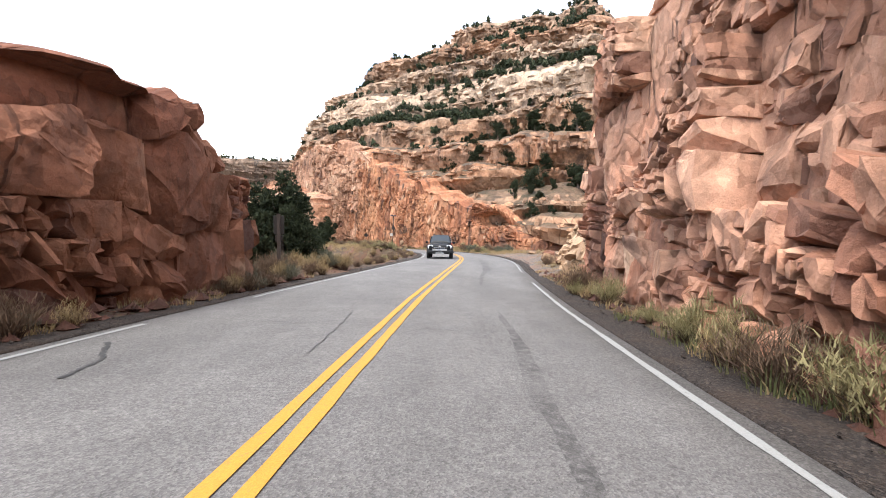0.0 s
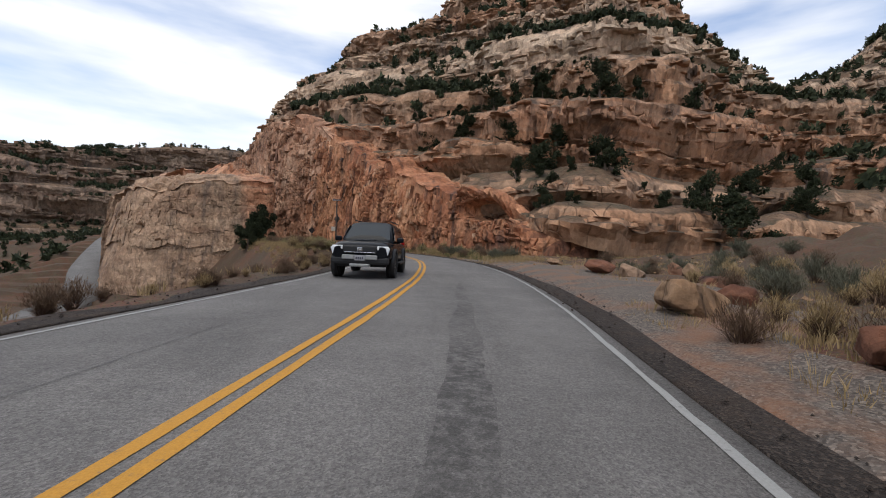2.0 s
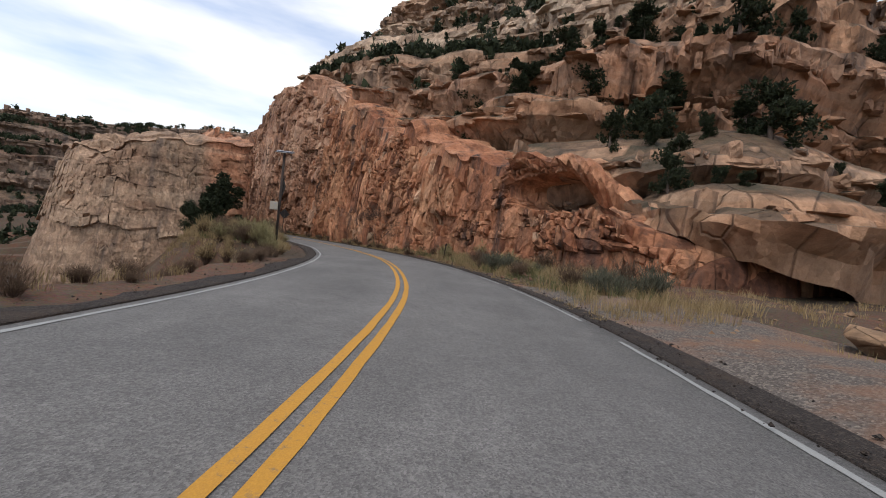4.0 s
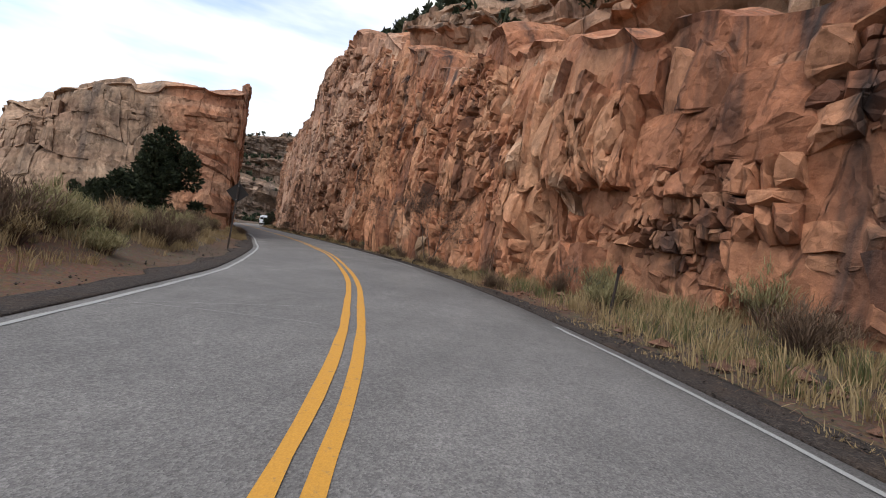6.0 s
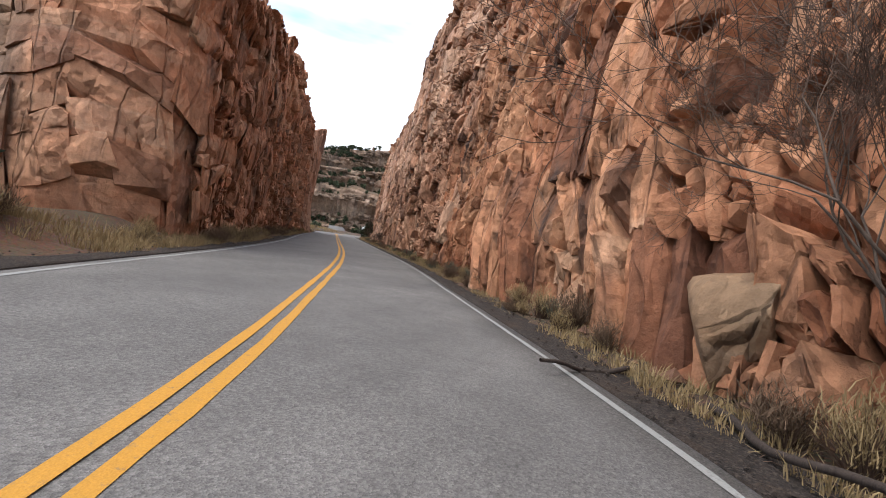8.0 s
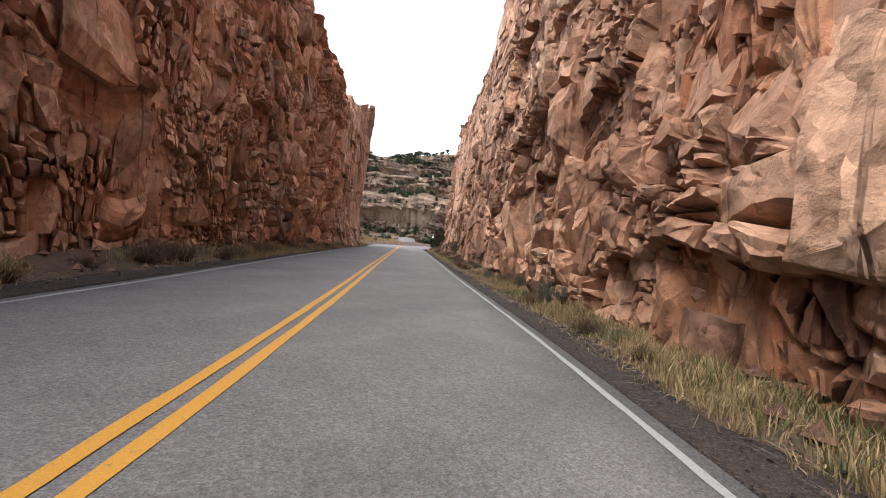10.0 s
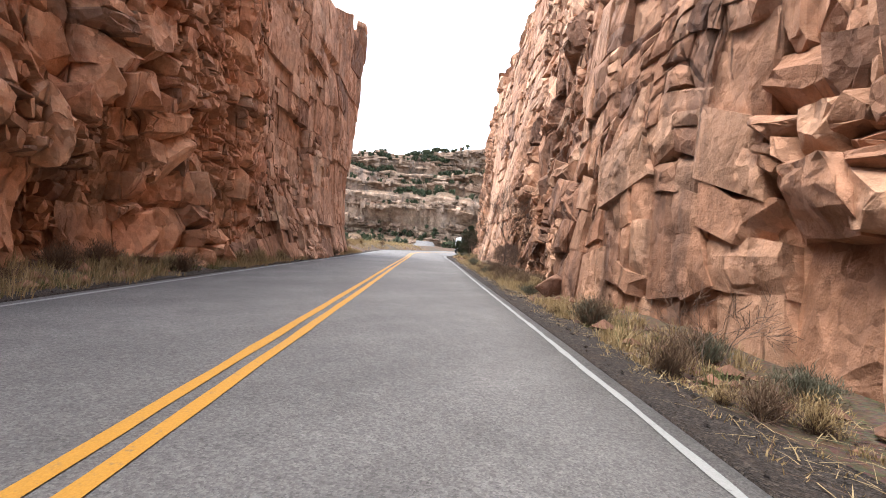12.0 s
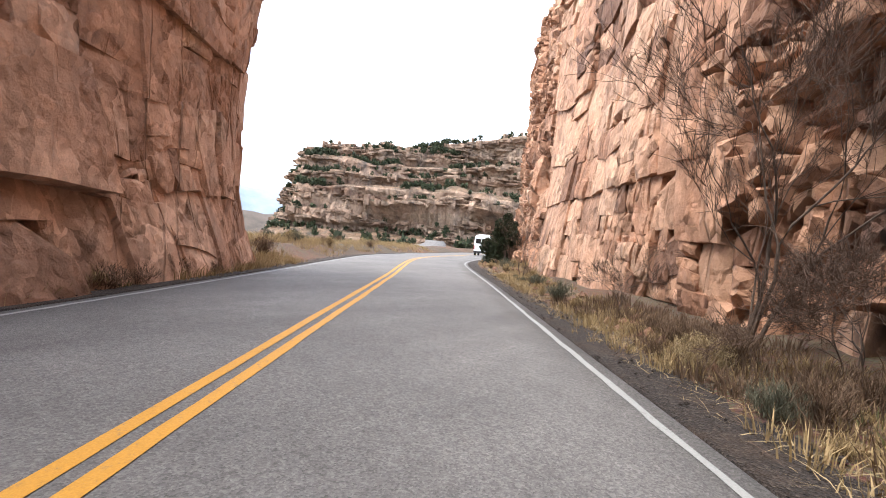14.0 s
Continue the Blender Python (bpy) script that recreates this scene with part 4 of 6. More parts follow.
def build_rock():
    # the narrow gap at the start
    cliff("rock_wall_west", "broken dark red sandstone wall beside the road",
          [(-34, -4.7, 5.0, 0.4), (-20, -4.7, 4.6, 0.4), (-6, -4.6, 3.8, 0.4), (2, -4.6, 3.3, 0.3), (6, -4.6, 3.5, 0.2), (8.0, -4.5, 3.8, 0.1), (9.6, -4.5, 3.8, 0.1),
           (10.2, -4.5, 3.0, 0.2), (11.0, -4.6, 2.7, 0.2), (11.5, -5.6, 2.4, 0.3), (11.5, -8, 2.3, 0.6), (11.5, -14, 2.0, 0.8), (11, -22, 1.0, 1)][::-1],
          MAT["rock_red"], "blocky", 0.22, 0.22, 6, 0.3, seed=11, lip=0.1, swell=0.2,
          core=[(s, -24) for s in (-34, -20, -6, 0, 2, 3, 4, 4, 4, 4, 4, 2, 0)][::-1], core_z=3.0)
    cliff("rock_wall_east", "orange-red sandstone road cutting with deep cracks",
          [(-34, 4.5, 9.5, 1.2), (-20, 4.5, 9.5, 1.2), (-6, 4.4, 9.2, 1.2), (4, 4.35, 8.4, 0.9), (9, 4.35, 7.0, 0.6), (12.2, 4.45, 6.0, 0.2), (13.6, 4.55, 5.2, 0.1), (14.2, 5.0, 4.4, 0.1),
           (14.6, 6.2, 3.9, 0.4), (15.6, 9, 3.6, 1), (18, 14, 3.6, 1), (20, 22, 3, 1)],
          MAT["rock_cut"], "blocky", 0.22, 0.22, 8, 0.8, seed=23, lip=0.1, swell=0.2,
          core=[(s, 26) for s in (-34, -20, -6, 2, 5, 6, 7, 7, 7, 7, 7, 7)], core_z=9.0)
    cliff("rock_ledges", "low tan sandstone ledges tapering to the ground",
          [(13.2, 6.0, 3.6, 1.4), (15.0, 4.9, 3.4, 1.5), (17.2, 4.7, 3.0, 1.5), (19.4, 4.6, 2.6, 1.4), (21.4, 4.7, 2.1, 1.2), (23.4, 5.0, 1.6, 0.9), (24.8, 6.2, 1.2, 0.8), (25.4, 9, 1.7, 1.2), (25.8, 13, 2.2, 1.5), (26.5, 20, 2.4, 1.5)],
          MAT["rock_tan"], "layered", 0.18, 0.16, 7, 0.5, -0.6, seed=31, swell=0.25, core=[(s, 22) for s in (14, 15, 16, 16, 16, 16, 16, 16, 16, 16)], core_z=5.0,
          second="blocky", blend=lambda s: 0.35 + 0 * s)
    # the long cutting
    cliff("rock_wall_cutting", "tall orange-brown sandstone cliff cut for the road",
          [(55.8, 40, 3.6, 1.5), (54.5, 24, 3.0, 1.5), (52.6, 15, 2.4, 1.2), (53.2, 10.5, 2.4, 1.2), (56, 8.6, 3.6, 1.2), (60, 7.5, 6.2, 1.6), (64, 6.7, 6.9, 0.6), (68, 6.0, 7.5, 0.8), (72, 5.4, 9.2, 1.2),
           (77, 5.15, 10.8, 1.6), (83, 5.15, 12.4, 1.8), (89, 5.2, 14.8, 2.0), (95, 5.3, 17.4, 1.8), (101, 5.4, 20.5, 1.6), (104, 6.8, 20.5, 1.6), (105, 11, 19, 2)],
          MAT["rock_peach"], "fluted", 0.26, 0.26, 5, 1.0, seed=47, second="slabby", blend=lambda s: 0.15 + 0.85 * (1 - ease(s, 63, 69)) + 0.5 * ease(s, 73, 75) * (1 - ease(s, 80, 82)), swell=0.35,
          hollows=((58.6, 4.7, 3.6, 1.3, 3.4), (58.8, 6.7, 4.2, 0.7, -0.7), (69.5, 2.2, 1.0, 1.3, 0.5)),
          core=[(s, 60) for s in (62, 64, 66, 68, 70, 71, 72, 73, 75, 79, 84, 88, 92, 96, 97, 97)])
    cliff("rock_wall_narrows", "tall peach sandstone cliff of flat slabs and rubble",
          [(93, 11, 15.5, 2), (94.5, 7.8, 16, 2), (97, 5.6, 18.5, 1.6), (104, 5.4, 21.5, 1.4), (114, 5.5, 24, 1.4), (120, 5.7, 25, 1.4), (125, 5.3, 24.5, 1.4), (131, 5.9, 23.5, 1.4), (137, 6.3, 21.5, 1.8), (143, 6.3, 20.5, 1.6), (150, 6.3, 18.8, 1.4),
           (157, 6.4, 17, 1.0), (161, 6.5, 15.5, 0.6), (164, 7.0, 12.0, 1.0), (169, 7.6, 9.5, 1.5), (174, 8.4, 7.5, 1.5), (178, 11, 7, 1.5), (180, 18, 6, 2)],
          MAT["rock_pale"], "slabby", 0.26, 0.26, 5, 1.0, seed=53, swell=0.35, second="blocky", calm=lambda s, off: 119.5 < s < 126.5 or 138.5 < s < 152, blend=lambda s: 0.40 + 0.30 * np.sin(s * 0.45),
          core=[(s, 60) for s in (100, 101, 102, 104, 114, 119, 124, 130, 136, 143, 150, 154, 156, 157, 158, 159, 159, 160)])
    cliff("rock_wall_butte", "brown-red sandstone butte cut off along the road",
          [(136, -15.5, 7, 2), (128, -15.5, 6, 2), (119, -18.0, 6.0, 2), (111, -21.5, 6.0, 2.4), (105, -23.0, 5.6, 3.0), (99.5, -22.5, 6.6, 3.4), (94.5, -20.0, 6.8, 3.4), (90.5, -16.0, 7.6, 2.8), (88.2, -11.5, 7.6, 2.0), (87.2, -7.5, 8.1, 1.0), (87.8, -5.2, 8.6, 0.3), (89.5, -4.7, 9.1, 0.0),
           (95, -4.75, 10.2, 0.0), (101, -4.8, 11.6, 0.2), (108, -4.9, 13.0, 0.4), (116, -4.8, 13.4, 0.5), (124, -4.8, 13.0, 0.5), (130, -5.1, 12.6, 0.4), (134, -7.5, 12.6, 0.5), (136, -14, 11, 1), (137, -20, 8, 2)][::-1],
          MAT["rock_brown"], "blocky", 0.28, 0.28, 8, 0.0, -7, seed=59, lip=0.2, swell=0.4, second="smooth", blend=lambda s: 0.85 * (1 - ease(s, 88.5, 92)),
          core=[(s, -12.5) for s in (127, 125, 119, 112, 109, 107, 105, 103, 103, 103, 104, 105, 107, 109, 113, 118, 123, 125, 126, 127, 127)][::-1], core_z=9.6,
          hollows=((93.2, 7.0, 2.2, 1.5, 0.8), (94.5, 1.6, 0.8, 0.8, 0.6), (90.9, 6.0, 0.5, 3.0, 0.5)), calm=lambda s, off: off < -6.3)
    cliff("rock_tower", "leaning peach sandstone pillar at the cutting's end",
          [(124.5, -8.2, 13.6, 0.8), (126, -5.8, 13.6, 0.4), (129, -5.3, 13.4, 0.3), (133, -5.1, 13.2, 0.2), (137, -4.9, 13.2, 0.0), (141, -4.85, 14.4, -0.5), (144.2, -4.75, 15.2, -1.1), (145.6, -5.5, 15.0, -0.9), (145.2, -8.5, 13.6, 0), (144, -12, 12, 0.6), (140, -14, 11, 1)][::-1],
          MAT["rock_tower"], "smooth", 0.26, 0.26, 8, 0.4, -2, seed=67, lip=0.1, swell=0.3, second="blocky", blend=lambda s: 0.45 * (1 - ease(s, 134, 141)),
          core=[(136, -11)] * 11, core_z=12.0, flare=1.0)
    # the mesa over the cutting
    ribs = []
    for s, off, foot, x1, y1, top in ((170, 13, 7, -48, 192, 40), (158, 11.5, 15, -40, 186, 60), (146, 11, 21, -27, 180, 64), (132, 11, 24.5, -14, 174, 70), (118, 11, 23, 2, 168, 75), (104, 11, 20, 14, 162, 78),
                                      (92, 10.5, 15.5, 26, 158, 79), (80, 10.5, 10.5, 36, 156, 80), (70, 10.5, 7.5, 43, 154, 80), (62, 12, 5, 48, 152, 79)):
        x, y = on_road(s, off)
        ribs.append((x, y, foot - 1.5, x1, y1, top))
    ribs += [(15, 56, 1.0, 54, 148, 75), (26, 58, 0.4, 70, 140, 62), (42, 63, 0.4, 86, 132, 43), (62, 68, 0.4, 100, 126, 48), (86, 70, 0.4, 114, 121, 60), (116, 70, 0.4, 150, 120, 76), (150, 66, 0.4, 190, 118, 80)]
    hill = mesa("mesa_hill", "high terraced sandstone mesa with pale ledges", ribs,
                [(-5, 1), (4.0, 0.6), (10, 0.9), (16, 0.5), (22, 0.5), (30, 0.55), (46, 0.95), (57, 0.6), (67, 0.55), (78, 0.6), (86, 1)], MAT["rock_mesa"], 0.45, 71)
    # the mesa across the valley
    far = [(-314, 408, -6, -341, 467, 58), (-271, 290, -8, -311, 333, 55), (-238, 223, -8, -276, 264, 46), (-195, 198, -6, -223, 240, 42), (-166, 230, -3, -190, 269, 46), (-135, 257, 0, -155, 300, 54), (-92, 279, 2, -108, 326, 58), (-29, 299, 4, -37, 359, 66)]
    plateau = mesa("mesa_far", "far layered sandstone mesa dotted with trees", far, [(-10, 1), (3, 0.9), (11, 0.6), (20, 0.3), (29, 0.25), (37, 0.35), (45, 0.5), (54, 0.6), (70, 1)], MAT["rock_far"], 1.1, 83, grain=1.5)
    return hill, plateau


build_ground()
build_road()
HILL, PLATEAU = build_rock()


# ---- plants ----
def blades(base, lean, height, width, rng, droop=0.5):
    """Thin bent leaves: places of their feet, plan lean of their tips, heights, widths."""
    n = len(base)
    turn = rng.uniform(0, 2 * math.pi, n)
    side = np.stack([np.cos(turn), np.sin(turn), 0 * turn], 1) * width[:, None] / 2
    up = np.stack([0 * height, 0 * height, height], 1)
    out = np.concatenate([lean, np.zeros((n, 1))], 1)
    mid = base + up * 0.55 + out * 0.3
    tip = base + up * (1 - 0.25 * droop * rng.random((n, 1))) + out
    verts = np.stack([base - side, base + side, mid - side * 0.7, mid + side * 0.7, tip], 1).reshape(-1, 3)
    tris = np.array([[0, 1, 2], [1, 3, 2], [2, 3, 4]])[None] + 5 * np.arange(n)[:, None, None]
    return verts, tris.reshape(-1, 3)


def grass_strip(name, label, s0, s1, off0, off1, clumps, per, high, material, seed, lean=0.35, patch=None):
    """Tufts of grass scattered over a stretch beside the road: stuff."""
    rng = np.random.default_rng(seed)
    s, off = rng.uniform(s0, s1, clumps), off0 + (off1 - off0) * rng.beta(1.3, 1.3, clumps)
    xy = on_road(s, off)
    keep = smooth_noise(np.concatenate([xy * 0.45, np.full((clumps, 1), seed)], 1), seed) > (-0.35 if patch is None else patch)
    xy = xy[keep]
    size = rng.uniform(0.45, 1.25, len(xy)) * high
    z = terrain(xy)
    base = np.repeat(np.concatenate([xy, z[:, None]], 1), per, 0)
    size = np.repeat(size, per)
    turn, r = rng.uniform(0, 2 * math.pi, len(base)), np.sqrt(rng.random(len(base)))
    out = np.stack([np.cos(turn), np.sin(turn)], 1)
    base[:, :2] += out * (r * 0.22 * np.minimum(1, size / 0.4))[:, None]
    base[:, 2] -= 0.03
    h = size * rng.uniform(0.45, 1.0, len(base))
    v, t = blades(base, out * (h * lean * rng.uniform(0.2, 1.6, len(base)))[:, None], h, 0.008 + 0.012 * rng.random(len(base)), rng)
    ob = new(name, tri_mesh(name, v, t, material))
    return tagged(ob, label, "grass", kind="stuff")


def bush_meshes(seed, high, wide, stems, sprays, material):
    """A low desert shrub: a fan of woody stems and a cloud of short leaves at their ends."""
    rng = np.random.default_rng(seed)
    turn, tip = rng.uniform(0, 2 * math.pi, stems), np.sqrt(rng.random(stems))
    out = np.stack([np.cos(turn), np.sin(turn)], 1) * (tip * wide / 2)[:, None]
    h = high * (1 - 0.45 * tip**2) * rng.uniform(0.65, 1.0, stems)
    base = np.concatenate([out * 0.12, np.full((stems, 1), -0.05)], 1)
    v1, t1 = blades(base, out, h, np.full(stems, 0.016), rng, 0.2)
    f = rng.uniform(0.35, 1.0, stems * sprays)
    k = np.repeat(np.arange(stems), sprays)
    foot = np.concatenate([out[k] * (f**1.6)[:, None], (h[k] * f)[:, None]], 1) + rng.normal(0, 0.025, (len(k), 3))
    l = rng.uniform(0.05, 0.16, len(k)) * (high / 0.8)
    v2, t2 = blades(foot, rng.normal(0, 1, (len(k), 2)) * l[:, None] * 0.6 + out[k] * 0.08, l, np.full(len(k), 0.012), rng, 0.1)
    return tri_mesh("stems", v1, t1, MAT["twig"]), tri_mesh("leaves", v2, t2, material)


BUSH_KINDS = {
    "sage": ("grey-green sagebrush growing beside the road", MAT["sage"]),
    "rabbitbrush": ("yellow-green rabbitbrush with dry flower heads", MAT["rabbitbrush"]),
    "brush": ("leafless brown desert shrub on dry soil", MAT["brush"]),
    "straw": ("straw-coloured clump of dry bunch grass", MAT["dry_grass"]),
}
BUSHES = {}


def bush(kind, x, y, size, turn=0.0, z=None):
    """One shrub; all of a kind are copies of the first two."""
    which = (kind, int(turn * 7) % 2)
    label, material = BUSH_KINDS[kind]
    z = ground_height(x, y) if z is None else z
    m = pose(x, y, z - 0.04, 0, 0, math.degrees(turn)) @ Matrix.Diagonal((size, size, size * (0.85 + 0.3 * math.sin(turn * 5) ** 2), 1))
    if which not in BUSHES:
        seed = 500 + 10 * len(BUSHES)
        wide, stems, sprays = {"sage": (1.2, 70, 26), "rabbitbrush": (1.1, 120, 14), "brush": (1.2, 130, 9), "straw": (0.8, 230, 4)}[kind]
        top = new({"sage": "sagebrush", "rabbitbrush": "rabbitbrush", "brush": "dry_shrub", "straw": "bunch_grass"}[kind])
        stems_me, leaves_me = bush_meshes(seed, 0.8, wide, stems, sprays, material)
        child("branchwork", stems_me, top)
        child("foliage", leaves_me, top)
        tagged(top, label, "shrub", "roadside shrubs")
        BUSHES[which] = top
        top.matrix_basis = m
        return top
    ob = copy_thing(BUSHES[which], pose(0, 0, 0))
    ob.matrix_basis = m
    return ob


def tube(path, radii, sides=6):
    """A tapered limb along a path of places."""
    path, radii = np.asarray(path, float), np.asarray(radii, float)
    d = np.gradient(path, axis=0)
    d /= np.linalg.norm(d, axis=1)[:, None] + 1e-9
    ref = np.where(np.abs(d[:, 2:]) > 0.9, np.array([[1.0, 0, 0]]), np.array([[0, 0, 1.0]]))
    a = np.cross(d, ref)
    a /= np.linalg.norm(a, axis=1)[:, None] + 1e-9
    b = np.cross(d, a)
    ang = np.arange(sides) * 2 * math.pi / sides
    ring = path[:, None] + radii[:, None, None] * (np.cos(ang)[None, :, None] * a[:, None] + np.sin(ang)[None, :, None] * b[:, None])
    v = ring.reshape(-1, 3)
    i = np.arange(len(path) - 1)[:, None] * sides
    j, k = np.arange(sides)[None], (np.arange(sides)[None] + 1) % sides
    t = np.concatenate([np.stack([i + j, i + k, i + sides + k], -1).reshape(-1, 3), np.stack([i + j, i + sides + k, i + sides + j], -1).reshape(-1, 3)])
    return v, t


def joined(parts):
    vs, ts, n = [], [], 0
    for v, t in parts:
        vs.append(v)
        ts.append(t + n)
        n += len(v)
    return np.concatenate(vs), np.concatenate(ts)


def juniper_meshes(seed, sprays, high=5.0, wide=3.6):
    """A ragged evergreen: a twisted trunk with limbs, and many small sprays in uneven lobes with gaps between."""
    rng = np.random.default_rng(seed)
    limbs, lobes = [], []
    n = 6
    z = np.linspace(-0.2, high * 0.72, n)
    stem = np.stack([rng.normal(0, 0.10, n).cumsum() * 0.6, rng.normal(0, 0.10, n).cumsum() * 0.6, z], 1)
    limbs.append(tube(stem, np.linspace(0.20, 0.05, n) * high / 5, 7))
    for k in range(17):
        f = rng.uniform(0.12, 1.0)
        at = stem[min(n - 1, int(f * (n - 1)))]
        a = rng.uniform(0, 2 * math.pi)
        reach = wide / 2 * (1.05 - 0.50 * f) * rng.uniform(0.45, 1.2)
        end = at + np.array([math.cos(a) * reach, math.sin(a) * reach, high * rng.uniform(0.06, 0.24)])
        mid = (at + end) / 2 + rng.normal(0, 0.12, 3)
        limbs.append(tube([at, mid, end], [0.07, 0.045, 0.02], 5))
        lobes.append((end, np.array([0.52, 0.52, 0.62]) * rng.uniform(0.65, 1.3) * wide / 3.6))
        lobes.append((mid, np.array([0.42, 0.42, 0.45]) * rng.uniform(0.5, 1.1) * wide / 3.6))
    for f in (0.70, 0.82):
        lobes.append((np.array([stem[-1][0], stem[-1][1], high * f * 0.93]), np.array([0.62, 0.62, 0.55]) * (1.55 - f)))
    which = rng.integers(0, len(lobes), sprays)
    c, r = np.array([l[0] for l in lobes])[which], np.array([l[1] for l in lobes])[which]
    d = rng.normal(0, 1, (sprays, 3))
    d /= np.linalg.norm(d, axis=1)[:, None]
    p = c + d * r * (rng.random((sprays, 1)) ** 0.45)
    size = rng.uniform(0.10, 0.32, (sprays, 1)) * (3600 / sprays) ** 0.45
    aim = d + rng.normal(0, 0.5, (sprays, 3)) + np.array([0, 0, 0.45])
    aim /= np.linalg.norm(aim, axis=1)[:, None]
    across = np.cross(aim, rng.normal(0, 1, (sprays, 3)))
    across /= np.linalg.norm(across, axis=1)[:, None]
    over = np.cross(aim, across)
    v = np.stack([p - across * size * 0.4, p + across * size * 0.4, p + aim * size, p - over * size * 0.4, p + over * size * 0.4, p + aim * size * 0.8], 1).reshape(-1, 3)
    t = np.array([[0, 1, 2], [3, 4, 5]])[None] + 6 * np.arange(sprays)[:, None, None]
    v1, t1 = joined(limbs)
    return tri_mesh("trunk", v1, t1, MAT["bark"], True), tri_mesh("crown", v, t.reshape(-1, 3), MAT["juniper"])


JUNIPERS = []


def juniper(x, y, z, size, turn, near=False):
    """One tree; far ones are copies of three plain ones, near ones of two fuller ones."""
    if not JUNIPERS:
        for k in range(5):
            trunk, crown = juniper_meshes(900 + k, 9000 if k < 2 else 2000, 5.0, (3.8, 3.0, 4.2, 3.4, 2.7)[k])
            JUNIPERS.append((trunk, crown))
    k = int(turn * 10) % 2 if near else 2 + int(turn * 10) % 3
    trunk, crown = JUNIPERS[k]
    top = new("juniper")
    child("trunk", trunk, top)
    child("crown", crown, top)
    top.matrix_basis = pose(x, y, z, 0, 0, math.degrees(turn)) @ Matrix.Diagonal((size, size, size * (0.8 + 0.35 * math.sin(turn * 3) ** 2), 1))
    return tagged(top, "dark green juniper tree growing on the roadside" if near else "dark green juniper growing on a rocky ledge", "tree", "junipers by the road" if near else "junipers on the rock")


def plant_trees():
    for s, off, high, turn in ((18.2, -7.0, 4.7, 0.3), (19.3, -6.6, 3.0, 1.1), (19.0, -8.4, 3.9, 2.1), (16.6, -7.7, 3.5, 3.3), (17.6, -6.0, 2.6, 5.5),
                                (83.1, -7.7, 6.3, 2.3), (84.2, -8.9, 4.6, 4.2), (81.0, -9.8, 2.8, 0.6),
                                (160.5, 5.8, 3.6, 1.7), (162.4, 5.4, 3.2, 4.0), (181, 7.2, 4.4, 0.5), (186, 8, 4.6, 2.9), (176, 7.0, 2.8, 5.1)):
        x, y = on_road(s, off)
        juniper(x, y, ground_height(x, y) - 0.1, high / 5.0, turn, True)
    rng = np.random.default_rng(4)
    stand = []

    def scrub(x, y, z, high):
        """A far small tree for the joined stand: an uneven heap of sprays."""
        n = 34
        d = rng.normal(0, 1, (n, 3))
        d /= np.linalg.norm(d, axis=1)[:, None]
        c = np.array([x, y, z + high * 0.5]) + d * np.array([0.36, 0.36, 0.48]) * high * rng.uniform(0.45, 1.0, (n, 1))
        a, b = rng.normal(0, 0.16 * high, (n, 3)), rng.normal(0, 0.16 * high, (n, 3))
        stand.append((np.stack([c - a, c + a, c + b + np.array([0, 0, 0.22 * high])], 1).reshape(-1, 3), np.arange(3 * n).reshape(-1, 3)))

    # on the benches of the mesas, thickest in their hollows
    for (ob, grid, nor), count, rest, scale, area in ((HILL, 300, 3600, (0.22, 0.65), lambda g: (g[..., 1] < 165) & (g[..., 2] > 1.5)), (PLATEAU, 0, 1900, (0.5, 1.0), lambda g: g[..., 2] > -8)):
        inner = np.zeros(grid.shape[:2], bool)
        inner[3:-3, 4:-4] = True
        ok = np.argwhere((nor[..., 2] > (0.55 if count else 0.25)) & area(grid) & inner)
        p = grid[ok[:, 0], ok[:, 1]]
        dense = 0.8 * smooth_noise(p * np.array([0.06, 0.06, 0.09]), 77) + 0.5 * smooth_noise(p * 0.2, 78)
        gap = np.linalg.norm(np.diff(grid, axis=1), axis=-1)[ok[:, 0], np.minimum(ok[:, 1], grid.shape[1] - 2)]
        odds = np.exp(3.0 * dense) * (gap + 0.05)
        picked = rng.choice(len(p), count + rest, False, odds / odds.sum())
        for k, i in enumerate(picked):
            x, y, z = p[i]
            close = math.hypot(x - 15, y - 70) < 34
            if close and k % 10:
                continue
            if k < count or close:
                juniper(x, y, z - 0.25, rng.uniform(*scale) * (0.8 if rng.random() < 0.6 else 1.15), rng.uniform(0, 6.28))
            else:
                scrub(x, y, z - 0.15, rng.uniform(0.6, 2.3) if count else rng.uniform(1.0, 2.8))
    # on the lowest benches behind the pull-out
    g = HILL[1].reshape(-1, 3)
    for x, y, high in ((20.3, 65.8, 4.6), (27.6, 60.9, 3.8), (30.4, 54.2, 4.8), (33.8, 51.9, 3.4), (16.2, 80.0, 5.0), (10.0, 83.0, 4.2), (24, 62, 2.2), (1.0, 86, 4.4), (36, 58, 4.2), (42, 66, 4.4), (47, 72, 5.0), (38, 70, 4.6), (14, 70, 4.4), (17, 74, 4.8), (11, 76, 4.0), (20, 69, 3.6), (6, 80, 4.6), (23, 76, 5.0), (13, 82, 3.8)):
        k = np.argmin((g[:, 0] - x) ** 2 + (g[:, 1] - y) ** 2)
        juniper(*g[k, :2], g[k, 2] - 0.3, high / 5.0, x + y)
